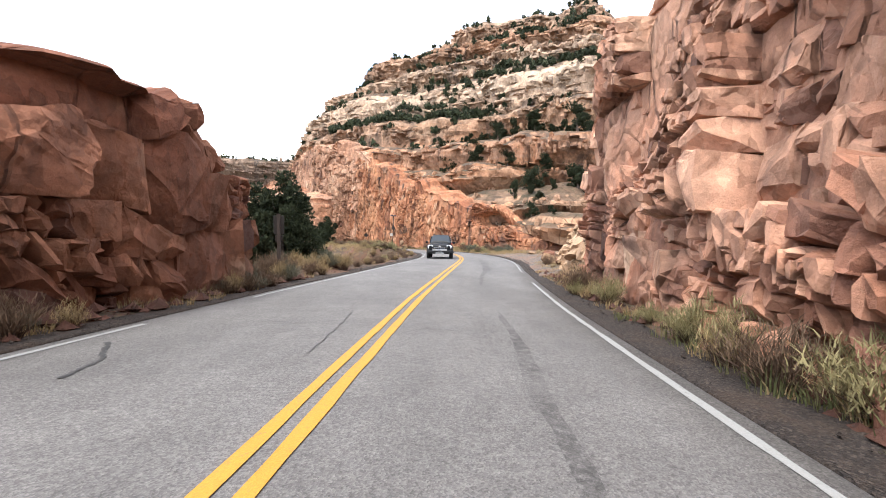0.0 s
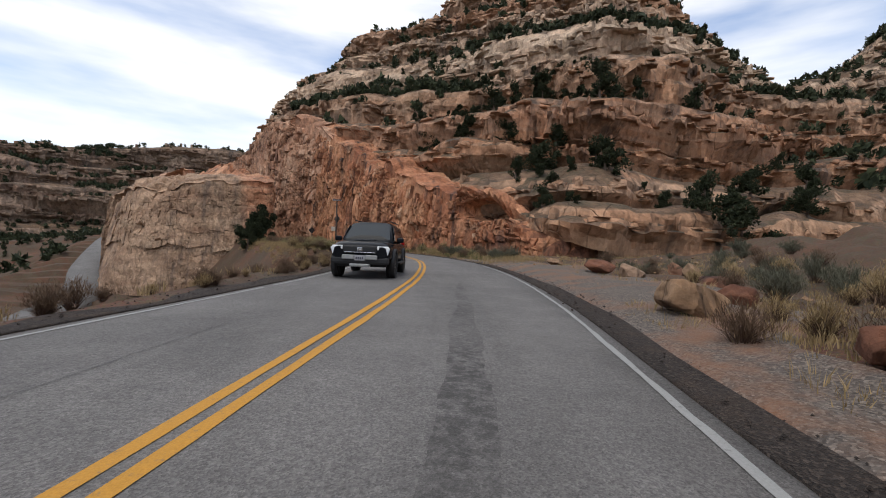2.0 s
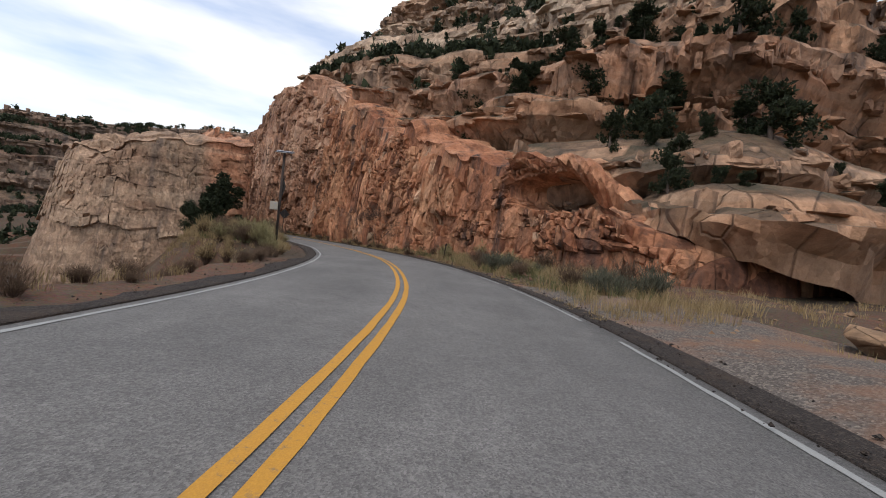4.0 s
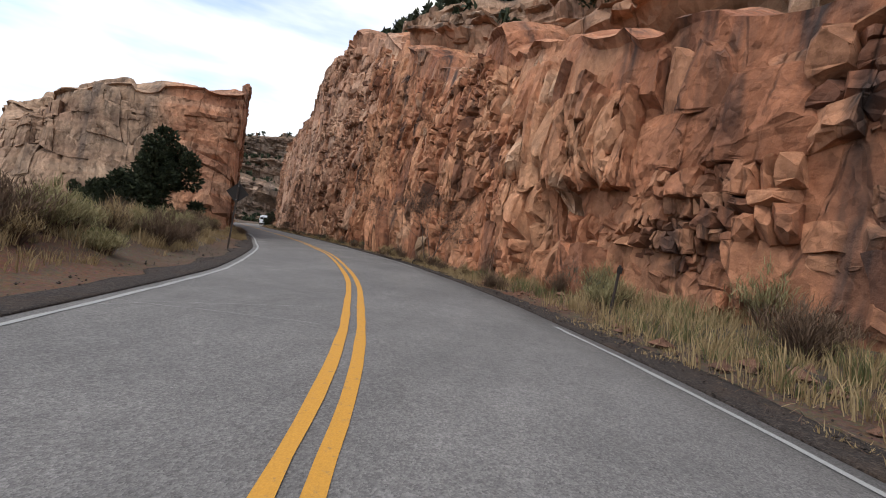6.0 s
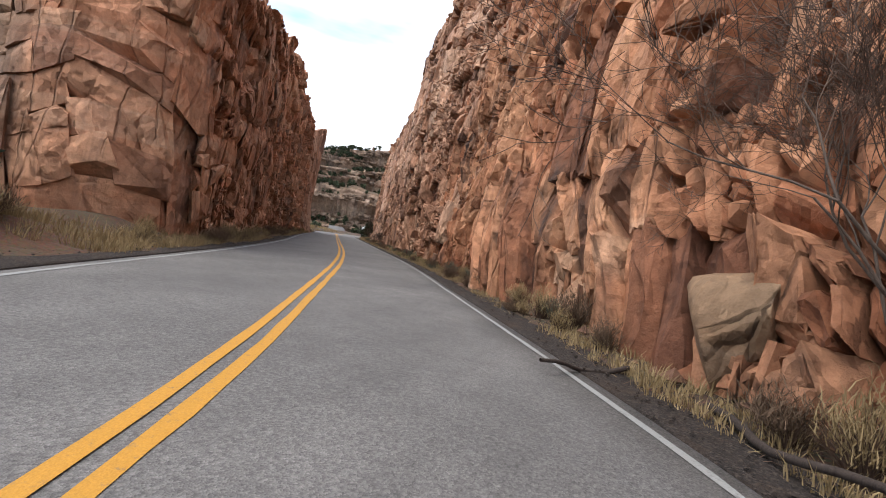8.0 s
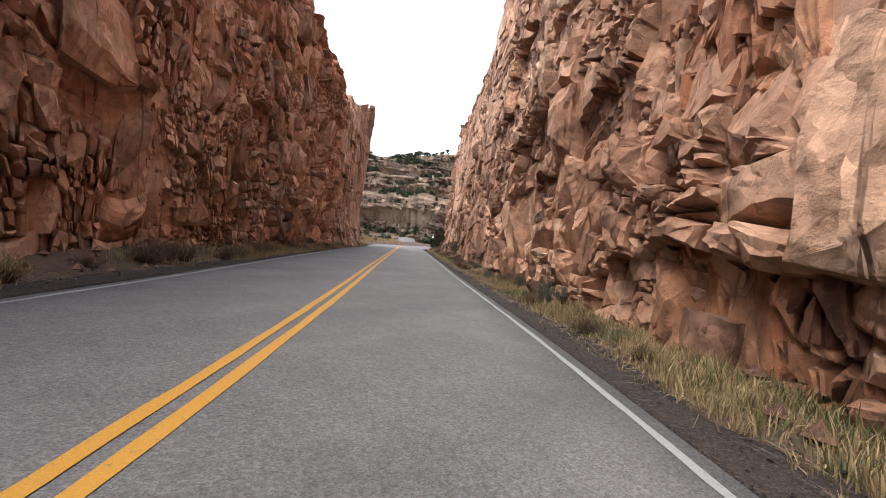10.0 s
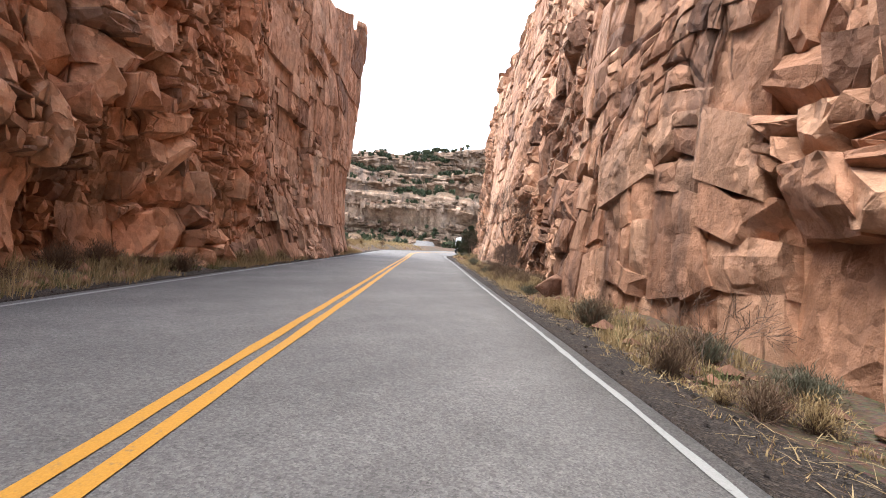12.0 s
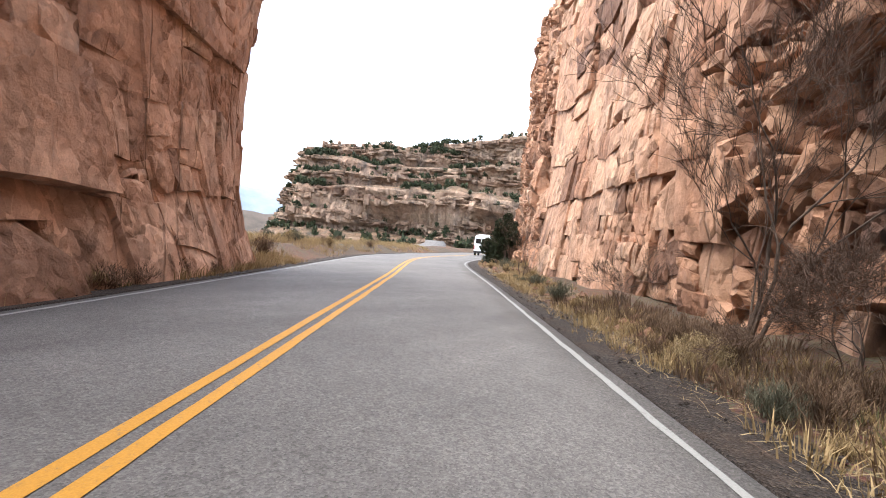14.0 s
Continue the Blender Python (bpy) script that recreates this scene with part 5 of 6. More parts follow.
    # down in the valley
    for k in range(1700):
        x, y = rng.uniform(-170, -26), rng.uniform(35, 240)
        s, off = along(np.array([[x, y]]))
        if off[0] > -24 or (85 < s[0] < 150 and off[0] > -44) or np.hypot(VALLEY[:, 0] - x, VALLEY[:, 1] - y).min() < 7:
            continue
        if k < 60:
            juniper(x, y, ground_height(x, y) - 0.2, rng.uniform(0.4, 0.9), rng.uniform(0, 6.28))
        else:
            scrub(x, y, ground_height(x, y) - 0.2, rng.uniform(0.8, 3.0))
    v, t = joined(stand)
    tagged(new("juniper_scrub", tri_mesh("juniper_scrub", v, t, MAT["juniper"])), "far dark juniper scrub on ledges and slopes", "scrub", kind="stuff")


def plant_shrubs():
    rng = np.random.default_rng(12)

    def row(count, s0, s1, off0, off1, kinds, small, large):
        for _ in range(count):
            x, y = on_road(rng.uniform(s0, s1), rng.uniform(off0, off1))
            bush(kinds[rng.integers(len(kinds))], x, y, rng.uniform(small, large), rng.uniform(0, 6.28))

    for along_s, out, size, turn in ((4.9, 4.0, 0.85, 0.4), (5.9, 4.15, 0.8, 2.2), (3.4, 4.15, 1.15, 1.3), (2.4, 4.1, 1.0, 3.3), (7.4, 4.1, 0.6, 5.0)):
        x, y = on_road(along_s, out)
        bush("rabbitbrush", x, y, size, turn)
    row(14, 1, 13, 3.75, 4.3, ("straw", "rabbitbrush", "brush"), 0.5, 1.0)
    row(12, 4, 12, -4.5, -4.0, ("brush", "sage", "straw"), 0.4, 0.8)
    row(26, 11.5, 19, -5.6, -4.1, ("brush", "straw", "sage", "straw"), 0.6, 1.1)
    row(34, 27, 40, 8.5, 16, ("sage", "straw", "brush", "sage"), 0.7, 1.3)
    row(16, 13, 30, -7.6, -4.9, ("sage", "straw", "brush"), 0.5, 1.0)
    row(80, 20, 58, -5.5, -4.2, ("brush", "straw", "brush"), 0.35, 0.7)
    row(14, 18, 27, 4.8, 6.4, ("brush", "straw", "sage"), 0.4, 0.9)
    row(16, 28, 50, 9.5, 22, ("sage", "brush", "sage"), 0.6, 1.3)
    row(34, 49, 72, 5.0, 7.4, ("sage", "straw", "rabbitbrush", "brush"), 0.7, 1.4)
    row(26, 68, 98, 4.2, 4.9, ("straw", "brush", "sage"), 0.5, 1.0)
    row(95, 55, 84, -8.6, -4.8, ("straw", "rabbitbrush", "straw", "brush", "rabbitbrush"), 0.7, 1.3)
    row(26, 86, 112, -4.7, -3.9, ("brush", "straw"), 0.5, 0.9)
    row(60, 98, 150, 4.2, 5.3, ("straw", "brush", "brush", "sage"), 0.3, 0.75)
    row(60, 108, 146, -4.8, -3.9, ("brush", "straw"), 0.4, 0.8)
    row(34, 146, 178, -14, -4.6, ("straw", "sage", "brush"), 0.6, 1.2)
    row(12, 150, 172, 4.6, 6.2, ("straw", "sage"), 0.5, 0.9)


def plant_grass():
    dry, green = MAT["dry_grass"], MAT["green_grass"]
    pale, mixed = "pale dry grass along the road", "half-green grass along the road"
    near_part = (
            (-4, 20, 3.7, 4.5, 300, 22, 0.26, dry),
            (2, 8, 3.7, 4.3, 60, 24, 0.34, green),
            (-2, 14, -4.9, -3.9, 260, 20, 0.26, dry),
            (12, 58, -9.0, -4.4, 900, 18, 0.30, dry),
            (17, 30, 4.4, 6.5, 260, 20, 0.28, dry),
            (26, 52, 6.5, 20, 900, 18, 0.34, dry),
            (46, 72, 4.4, 8.6, 900, 26, 0.55, dry),
            (48, 74, 4.6, 7.0, 240, 26, 0.5, green),
            (70, 100, 4.0, 5.2, 800, 20, 0.28, dry),
            (56, 86, -10.0, -4.5, 2300, 24, 0.38, dry),
            (58, 84, -8.5, -5.2, 200, 26, 0.42, green))
    far_part = (
            (84, 112, -4.9, -3.7, 800, 22, 0.34, dry),
            (98, 152, 4.0, 5.6, 1900, 22, 0.27, dry),
            (97, 110, 4.2, 5.2, 150, 26, 0.28, green),
            (118, 136, 4.3, 5.2, 110, 24, 0.24, green),
            (108, 150, -5.0, -3.7, 1500, 22, 0.36, dry),
            (116, 140, -4.6, -3.8, 160, 22, 0.24, green),
            (146, 190, -16, -4.2, 2600, 20, 0.55, dry),
            (98, 150, 3.75, 4.9, 1500, 14, 0.13, dry),
            (46, 98, 3.9, 5.0, 1400, 14, 0.14, dry),
            (128, 142, 4.3, 6.0, 520, 24, 0.34, MAT["brush"]),
            (150, 182, 4.2, 7.0, 500, 20, 0.40, dry))
    for n, (s0, s1, o0, o1, clumps, per, high, mat) in enumerate(near_part + far_part):
        grass_strip("green_grass" if mat is green else "dry_grass", mixed if mat is green else pale, s0, s1, o0, o1, clumps, per, high, mat, 40 + n)


def lay_litter():
    """Dry stalks and twigs fallen on the verges: stuff."""
    rng = np.random.default_rng(77)
    for s0, s1, o0, o1, count, mat in ((46, 98, 3.9, 5.6, 1500, "straw"), (98, 152, 3.8, 5.2, 5200, "straw"), (98, 152, 3.8, 5.3, 2600, "twig"), (58, 98, 3.8, 5.2, 2200, "twig"), (100, 150, -4.8, -3.7, 1500, "straw"), (20, 58, -5.6, -3.9, 900, "twig"), (2, 20, 3.8, 5.0, 500, "twig")):
        xy = on_road(rng.uniform(s0, s1, count), rng.uniform(o0, o1, count))
        base = np.concatenate([xy, (terrain(xy) + 0.05)[:, None]], 1)
        turn, size = rng.uniform(0, 6.28, count), 0.12 + 0.5 * rng.random(count) ** 2.5
        v, t = blades(base, np.stack([np.cos(turn), np.sin(turn)], 1) * size[:, None], rng.uniform(0.0, 0.07, count), np.full(count, 0.012), rng)
        tagged(new("dry_litter", tri_mesh("dry_litter", v, t, MAT[mat])), "fallen dry stalks and twigs on the verge", "litter", kind="stuff")


plant_trees()
lay_litter()
plant_shrubs()
plant_grass()


# ---- stones ----
def stone_mesh(name, seed, size, material, detail=4, cuts=15, rough=0.06):
    """A weathered block: a ball cut by random flats and roughened."""
    rng = np.random.default_rng(seed)
    bm = bmesh.new()
    bmesh.ops.create_icosphere(bm, subdivisions=detail, radius=1.0)
    p = np.array([v.co for v in bm.verts])
    for _ in range(cuts):
        n = rng.normal(0, 1, 3)
        n /= np.linalg.norm(n)
        over = p @ n - rng.uniform(0.42, 0.80)
        p = p - np.where(over > 0, over * 0.93, 0)[:, None] * n
    p = p * (1 + rough * fractal(p * 1.7 + seed, 4, seed)[:, None]) * np.array(size) / 2
    for v, q in zip(bm.verts, p):
        v.co = q
    for f in bm.faces:
        f.smooth = True
    me = bpy.data.meshes.new(name)
    bm.to_mesh(me)
    bm.free()
    me.materials.append(material)
    return me


def place_boulders():
    rows = ((27.2, 5.5, (1.5, 1.2, 1.0), "rock_tan", "pale tan sandstone boulder beside the pull-out"), (39.6, 12.1, (1.3, 1.1, 0.8), "rock_brown", "dark lichen-stained sandstone boulder"),
            (44.5, 8.0, (2.1, 1.4, 0.8), "rock_tan", "low flat tan sandstone boulder"), (38.6, 7.9, (1.9, 1.2, 0.9), "rock_peach", "large flat orange sandstone boulder"),
            (36.0, 8.0, (1.2, 1.0, 0.8), "rock_brown", "grey-brown sandstone boulder beside the pull-out"), (35.3, 10.0, (0.9, 0.8, 1.0), "rock_tan", "upright tan sandstone block"),
            (32.8, 9.2, (1.4, 1.0, 0.8), "rock_peach", "orange sandstone block by dry grass"), (29.6, 7.6, (1.0, 0.8, 0.8), "rock_peach", "rounded orange boulder beside the gravel"),
            (23.6, 5.4, (0.8, 0.6, 0.5), "rock_peach", "small orange boulder on the dirt"), (26.0, 6.6, (0.5, 0.5, 0.35), "rock_tan", "small tan boulder on the dirt"),
            (79.7, 5.2, (2.2, 1.3, 2.2), "rock_tan", "square tan block fallen from the cliff"), (106, 4.9, (1.1, 0.9, 0.7), "rock_red", "dark red block fallen from the cliff"),
            (113.5, 4.9, (0.9, 0.7, 0.6), "rock_pale", "peach block fallen from the cliff"), (126, 4.9, (1.2, 0.8, 0.8), "rock_pale", "peach slab fallen from the cliff"))
    for n, (s, off, size, mat, label) in enumerate(rows):
        x, y = on_road(s, off)
        ob = new("boulder", stone_mesh("boulder", 300 + n, size, MAT[mat]))
        ob.matrix_world = pose(x, y, ground_height(x, y) + size[2] * 0.28, 0, 0, 47 * n)
        tagged(ob, label, "boulder", "boulders beside the road")
    x, y = on_road(107.6, 4.0)
    ob = new("stone", stone_mesh("stone", 341, (0.30, 0.12, 0.10), MAT["rock_tan"], 3))
    ob.matrix_world = pose(x, y, 0.0, 0, 0, 60)
    tagged(ob, "pale stone lying on the dark gravel", "stone")
    # small stones on the shoulders and at the feet of the walls
    rng = np.random.default_rng(8)
    shape = np.array([(1, 0, 0), (-1, 0, 0), (0, 1, 0), (0, -1, 0), (0, 0, 1), (0, 0, -0.6)], float)
    tri = np.array([(0, 2, 4), (2, 1, 4), (1, 3, 4), (3, 0, 4), (2, 0, 5), (1, 2, 5), (3, 1, 5), (0, 3, 5)])
    for name, label, mat, count, s0, s1, o0, o1, lo, hi in (("gravel_stones", "loose dark stones on the road shoulder", "gravel", 5200, -2, 160, 3.5, 4.9, 0.012, 0.045), ("gravel_stones", "loose dark stones on the road shoulder", "gravel", 2200, 0, 160, -4.5, -3.5, 0.012, 0.04),
                                                       ("rubble", "broken pale rock at the foot of the cliff", "rock_pale", 900, 54, 170, 4.5, 5.6, 0.03, 0.22), ("rubble", "broken red rock at the foot of the wall", "rock_red", 380, -3, 20, 3.8, 4.8, 0.03, 0.2),
                                                       ("rubble", "broken red rock at the foot of the wall", "rock_red", 420, 0, 14, -4.9, -4.0, 0.03, 0.25), ("rubble", "broken brown rock at the foot of the butte", "rock_brown", 500, 88, 146, -5.0, -4.0, 0.03, 0.2),
                                                       ("rubble", "scattered tan stones on the pull-out", "rock_tan", 900, 18, 52, 5.0, 18, 0.02, 0.16)):
        xy = on_road(rng.uniform(s0, s1, count), rng.uniform(o0, o1, count))
        z = np.maximum(terrain(xy), -0.02 if name == "gravel_stones" else -50)
        r = lo + (hi - lo) * rng.random(count) ** 3
        v = shape[None] * rng.uniform(0.55, 1.15, (count, 6, 1)) * r[:, None, None]
        a = rng.uniform(0, 6.28, count)
        c, s = np.cos(a)[:, None], np.sin(a)[:, None]
        v = np.stack([v[..., 0] * c - v[..., 1] * s, v[..., 0] * s + v[..., 1] * c, v[..., 2] * 0.75], -1) + np.concatenate([xy, (z + r * 0.3)[:, None]], 1)[:, None]
        t = tri[None] + 6 * np.arange(count)[:, None, None]
        tagged(new(name, tri_mesh(name, v.reshape(-1, 3), t.reshape(-1, 3), MAT[mat])), label, "stones", kind="stuff")


# ---- built things ----
def part(name, bm, material, parent, label=""):
    """Links a bmesh as one mesh object under a thing or under a part."""
    me = bpy.data.meshes.new(name)
    bmesh.ops.recalc_face_normals(bm, faces=bm.faces)
    bm.to_mesh(me)
    bm.free()
    me.materials.append(material)
    return child(name, me, parent, label)


def box(size, at=(0, 0, 0), bevel=0.01, turn=(0, 0, 0)):
    bm = bmesh.new()
    bmesh.ops.create_cube(bm, size=1.0)
    bmesh.ops.scale(bm, vec=size, verts=bm.verts)
    if bevel:
        bmesh.ops.bevel(bm, geom=bm.edges[:], offset=min(bevel, min(size) * 0.45), segments=2, affect="EDGES", profile=0.6)
    bmesh.ops.transform(bm, matrix=pose(*at, *turn), verts=bm.verts)
    return bm


def rod(a, b, r0, r1=None, sides=12):
    """A round bar from a to b."""
    bm = bmesh.new()
    a, b = Vector(a), Vector(b)
    bmesh.ops.create_cone(bm, cap_ends=True, segments=sides, radius1=r0, radius2=r0 if r1 is None else r1, depth=(b - a).length)
    bmesh.ops.transform(bm, matrix=Matrix.Translation((a + b) / 2) @ (b - a).to_track_quat("Z", "Y").to_matrix().to_4x4(), verts=bm.verts)
    for f in bm.faces:
        f.smooth = len(f.verts) == 4
    return bm


def lathe(profile, segments=28, axis="x"):
    """A turned shape round the x axis. profile: rows of x and radius."""
    bm = bmesh.new()
    rings = []
    for x, r in profile:
        rings.append([bm.verts.new((x, r * math.cos(k * 2 * math.pi / segments), r * math.sin(k * 2 * math.pi / segments))) for k in range(segments)])
    for a, b in zip(rings[:-1], rings[1:]):
        for k in range(segments):
            f = bm.faces.new((a[k], a[(k + 1) % segments], b[(k + 1) % segments], b[k]))
            f.smooth = True
    for ring in (rings[0], rings[-1]):
        bm.faces.new(ring)
    return bm


def loft(sections, smooth=True):
    """A skin over rings of equally many places, closed at both ends."""
    bm = bmesh.new()
    rings = [[bm.verts.new(p) for p in ring] for ring in sections]
    n = len(rings[0])
    for a, b in zip(rings[:-1], rings[1:]):
        for k in range(n):
            f = bm.faces.new((a[k], a[(k + 1) % n], b[(k + 1) % n], b[k]))
            f.smooth = smooth
    bm.faces.new(rings[0])
    bm.faces.new(rings[-1])
    return bm


def section(y, low, high, wide_low, wide_high, power=5.0, count=28):
    """A rounded upright ring at y, between two heights, with a width below and above."""
    out = []
    for k in range(count):
        a = (k + 0.5) * 2 * math.pi / count
        c, s = math.cos(a), math.sin(a)
        u, v = math.copysign(abs(c) ** (2 / power), c), math.copysign(abs(s) ** (2 / power), s)
        f = (v + 1) / 2
        out.append((u * (wide_low + (wide_high - wide_low) * f) / 2, y, low + (high - low) * f))
    return out


def plate_quad(points, thick, bevel=0.0):
    """A flat pane between four corners, with a little thickness."""
    p = [Vector(q) for q in points]
    n = (p[1] - p[0]).cross(p[3] - p[0]).normalized() * thick
    bm = bmesh.new()
    a = [bm.verts.new(q) for q in p]
    b = [bm.verts.new(q + n) for q in p]
    m = len(p)
    bm.faces.new(a)
    bm.faces.new(b)
    for k in range(m):
        bm.faces.new((a[k], a[(k + 1) % m], b[(k + 1) % m], b[k]))
    return bm


def add_wheel(parent, x, y, r, width, side, rim_label):
    wheel = part("wheel", lathe([(-width / 2 + 0.03, r * 0.60), (-width / 2, r * 0.72), (-width / 2 + 0.01, r * 0.93), (-width / 2 + 0.05, r), (width / 2 - 0.05, r), (width / 2 - 0.01, r * 0.93), (width / 2, r * 0.72), (width / 2 - 0.03, r * 0.60)]), MAT["tyre"], parent)
    wheel.matrix_basis = pose(x, y, r)
    rim = lathe([(0.02, r * 0.62), (width / 2 - 0.035, r * 0.62), (width / 2 - 0.02, r * 0.58), (width / 2 - 0.06, r * 0.50), (width / 2 - 0.05, r * 0.16), (width / 2 - 0.03, r * 0.14)])
    if side < 0:
        bmesh.ops.transform(rim, matrix=Matrix.Diagonal((-1, 1, 1, 1)), verts=rim.verts)
    part("rim", rim, MAT["rim"], wheel, rim_label)
    for k in range(6):
        spoke = box((0.03, 0.07, r * 0.50), (side * (width / 2 - 0.035), 0, r * 0.32), 0.008)
        bmesh.ops.transform(spoke, matrix=Matrix.Rotation(k * math.pi / 3, 4, "X"), verts=spoke.verts)
        part("spoke", spoke, MAT["rim"], wheel)
    return wheel


def build_suv(s, off):
    """A tall black off-road estate car; its front is +y."""
    car = new("suv")
    body = [section(-2.38, 0.62, 1.02, 1.70, 1.62), section(-2.30, 0.50, 1.10, 1.84, 1.74), section(-1.5, 0.46, 1.14, 1.90, 1.80), section(-0.4, 0.44, 1.14, 1.90, 1.82), section(0.9, 0.46, 1.15, 1.90, 1.80),
            section(1.5, 0.48, 1.16, 1.90, 1.76), section(2.05, 0.52, 1.12, 1.86, 1.66), section(2.30, 0.56, 1.05, 1.76, 1.54), section(2.40, 0.62, 0.98, 1.60, 1.44)]
    part("body", loft(body), MAT["black_paint"], car, "glossy black bodywork")
    roof = [section(-2.26, 1.08, 1.42, 1.66, 1.30), section(-2.10, 1.08, 1.72, 1.70, 1.34), section(-1.4, 1.08, 1.79, 1.72, 1.36), section(0.0, 1.08, 1.80, 1.72, 1.36), section(0.42, 1.08, 1.76, 1.72, 1.36), section(0.75, 1.08, 1.50, 1.70, 1.42), section(1.18, 1.08, 1.16, 1.68, 1.52)]
    part("cabin", loft(roof), MAT["black_paint"], car)
    part("windscreen", plate_quad([(-0.72, 1.12, 1.20), (0.72, 1.12, 1.20), (0.60, 0.50, 1.72), (-0.60, 0.50, 1.72)], 0.02), MAT["glass"], car, "tinted windscreen")
    part("rear_window", plate_quad([(0.66, -2.30, 1.16), (-0.66, -2.30, 1.16), (-0.56, -2.20, 1.62), (0.56, -2.20, 1.62)], 0.02), MAT["glass"], car)
    for side in (-1, 1):
        for y0, y1, y2, y3 in ((0.92, 0.06, 0.06, 0.48), (-0.02, -0.92, -0.90, -0.02), (-1.0, -1.95, -1.82, -0.98)):
            p = [(side * 0.865, y0, 1.17), (side * 0.865, y1, 1.17), (side * 0.735, y2, 1.66), (side * 0.735, y3, 1.66)]
            part("side_window", plate_quad(p if side > 0 else p[::-1], 0.015), MAT["glass"], car)
        part("headlight", box((0.36, 0.14, 0.13), (side * 0.66, 2.30, 0.93), 0.04, (0, 0, -side * 16)), MAT["lamp"], car, "clear slanted headlight")
        part("daytime_lamp", box((0.10, 0.05, 0.24), (side * 0.80, 2.32, 0.84), 0.02, (0, side * 18, 0)), MAT["lamp"], car)
        part("bumper_plate", box((0.36, 0.06, 0.13), (side * 0.34, 2.42, 0.66), 0.02), MAT["steel"], car, "grey metal bumper plate")
        part("tail_light", box((0.14, 0.06, 0.34), (side * 0.80, -2.34, 0.98), 0.02), MAT["red_lens"], car)
        mirror = part("wing_mirror", box((0.22, 0.12, 0.16), (side * 1.02, 0.78, 1.20), 0.05), MAT["black_paint"], car)
        part("mirror_glass", box((0.18, 0.01, 0.12), (side * 1.02, 0.715, 1.20), 0.004), MAT["glass"], mirror)
        part("roof_rail", rod((side * 0.60, -1.9, 1.83), (side * 0.60, 0.15, 1.83), 0.022), MAT["trim"], car)
        part("running_board", box((0.16, 1.9, 0.06), (side * 0.98, -0.1, 0.44), 0.02), MAT["trim"], car)
        for y in (1.40, -1.39):
            part("wheel_arch", lathe([(side * 0.80, 0.47), (side * 0.975, 0.47), (side * 0.975, 0.42), (side * 0.80, 0.42)]), MAT["trim"], car).matrix_basis = pose(0, y, 0.46)
            add_wheel(car, side * 0.83, y, 0.40, 0.27, side, "dark alloy rim")
        part("door_handle", box((0.03, 0.18, 0.03), (side * 0.955, 0.02, 1.02), 0.01), MAT["trim"], car)
        part("door_handle", box((0.03, 0.18, 0.03), (side * 0.955, -0.95, 1.02), 0.01), MAT["trim"], car)
    part("grille", box((0.98, 0.06, 0.20), (0, 2.39, 0.88), 0.03), MAT["trim"], car, "black honeycomb grille")
    part("badge", box((0.16, 0.02, 0.10), (0, 2.43, 0.90), 0.03), MAT["chrome"], car)
    part("grille_bar", box((0.90, 0.02, 0.025), (0, 2.43, 0.80), 0.008), MAT["chrome"], car)
    part("bumper", box((1.72, 0.26, 0.22), (0, 2.28, 0.56), 0.07), MAT["trim"], car, "black plastic bumper")
    part("skid_plate", box((0.60, 0.20, 0.10), (0, 2.30, 0.42), 0.03), MAT["steel"], car, "grey metal skid plate")
    part("bonnet_scoop", box((0.62, 0.46, 0.07), (0, 1.50, 1.16), 0.03, (-4, 0, 0)), MAT["black_paint"], car)
    plate = part("number_plate", box((0.31, 0.02, 0.16), (0, 2.425, 0.64), 0.006), MAT["plate"], car, "white number plate")
    for k in (-0.09, -0.03, 0.03, 0.09):
        part("plate_bar", box((0.035, 0.006, 0.07), (k, 2.438, 0.63), 0), MAT["ink"], plate)
    part("underside", box((1.5, 4.2, 0.16), (0, 0, 0.44), 0.04), MAT["trim"], car)
    x, y = on_road(s, off)
    tx, ty = on_road(s - 1, off) - on_road(s, off)
    car.matrix_world = pose(x, y, -0.02, 0, 0, math.degrees(math.atan2(-tx, ty)))
    tagged(car, "black four-wheel-drive car on the asphalt road", "car")


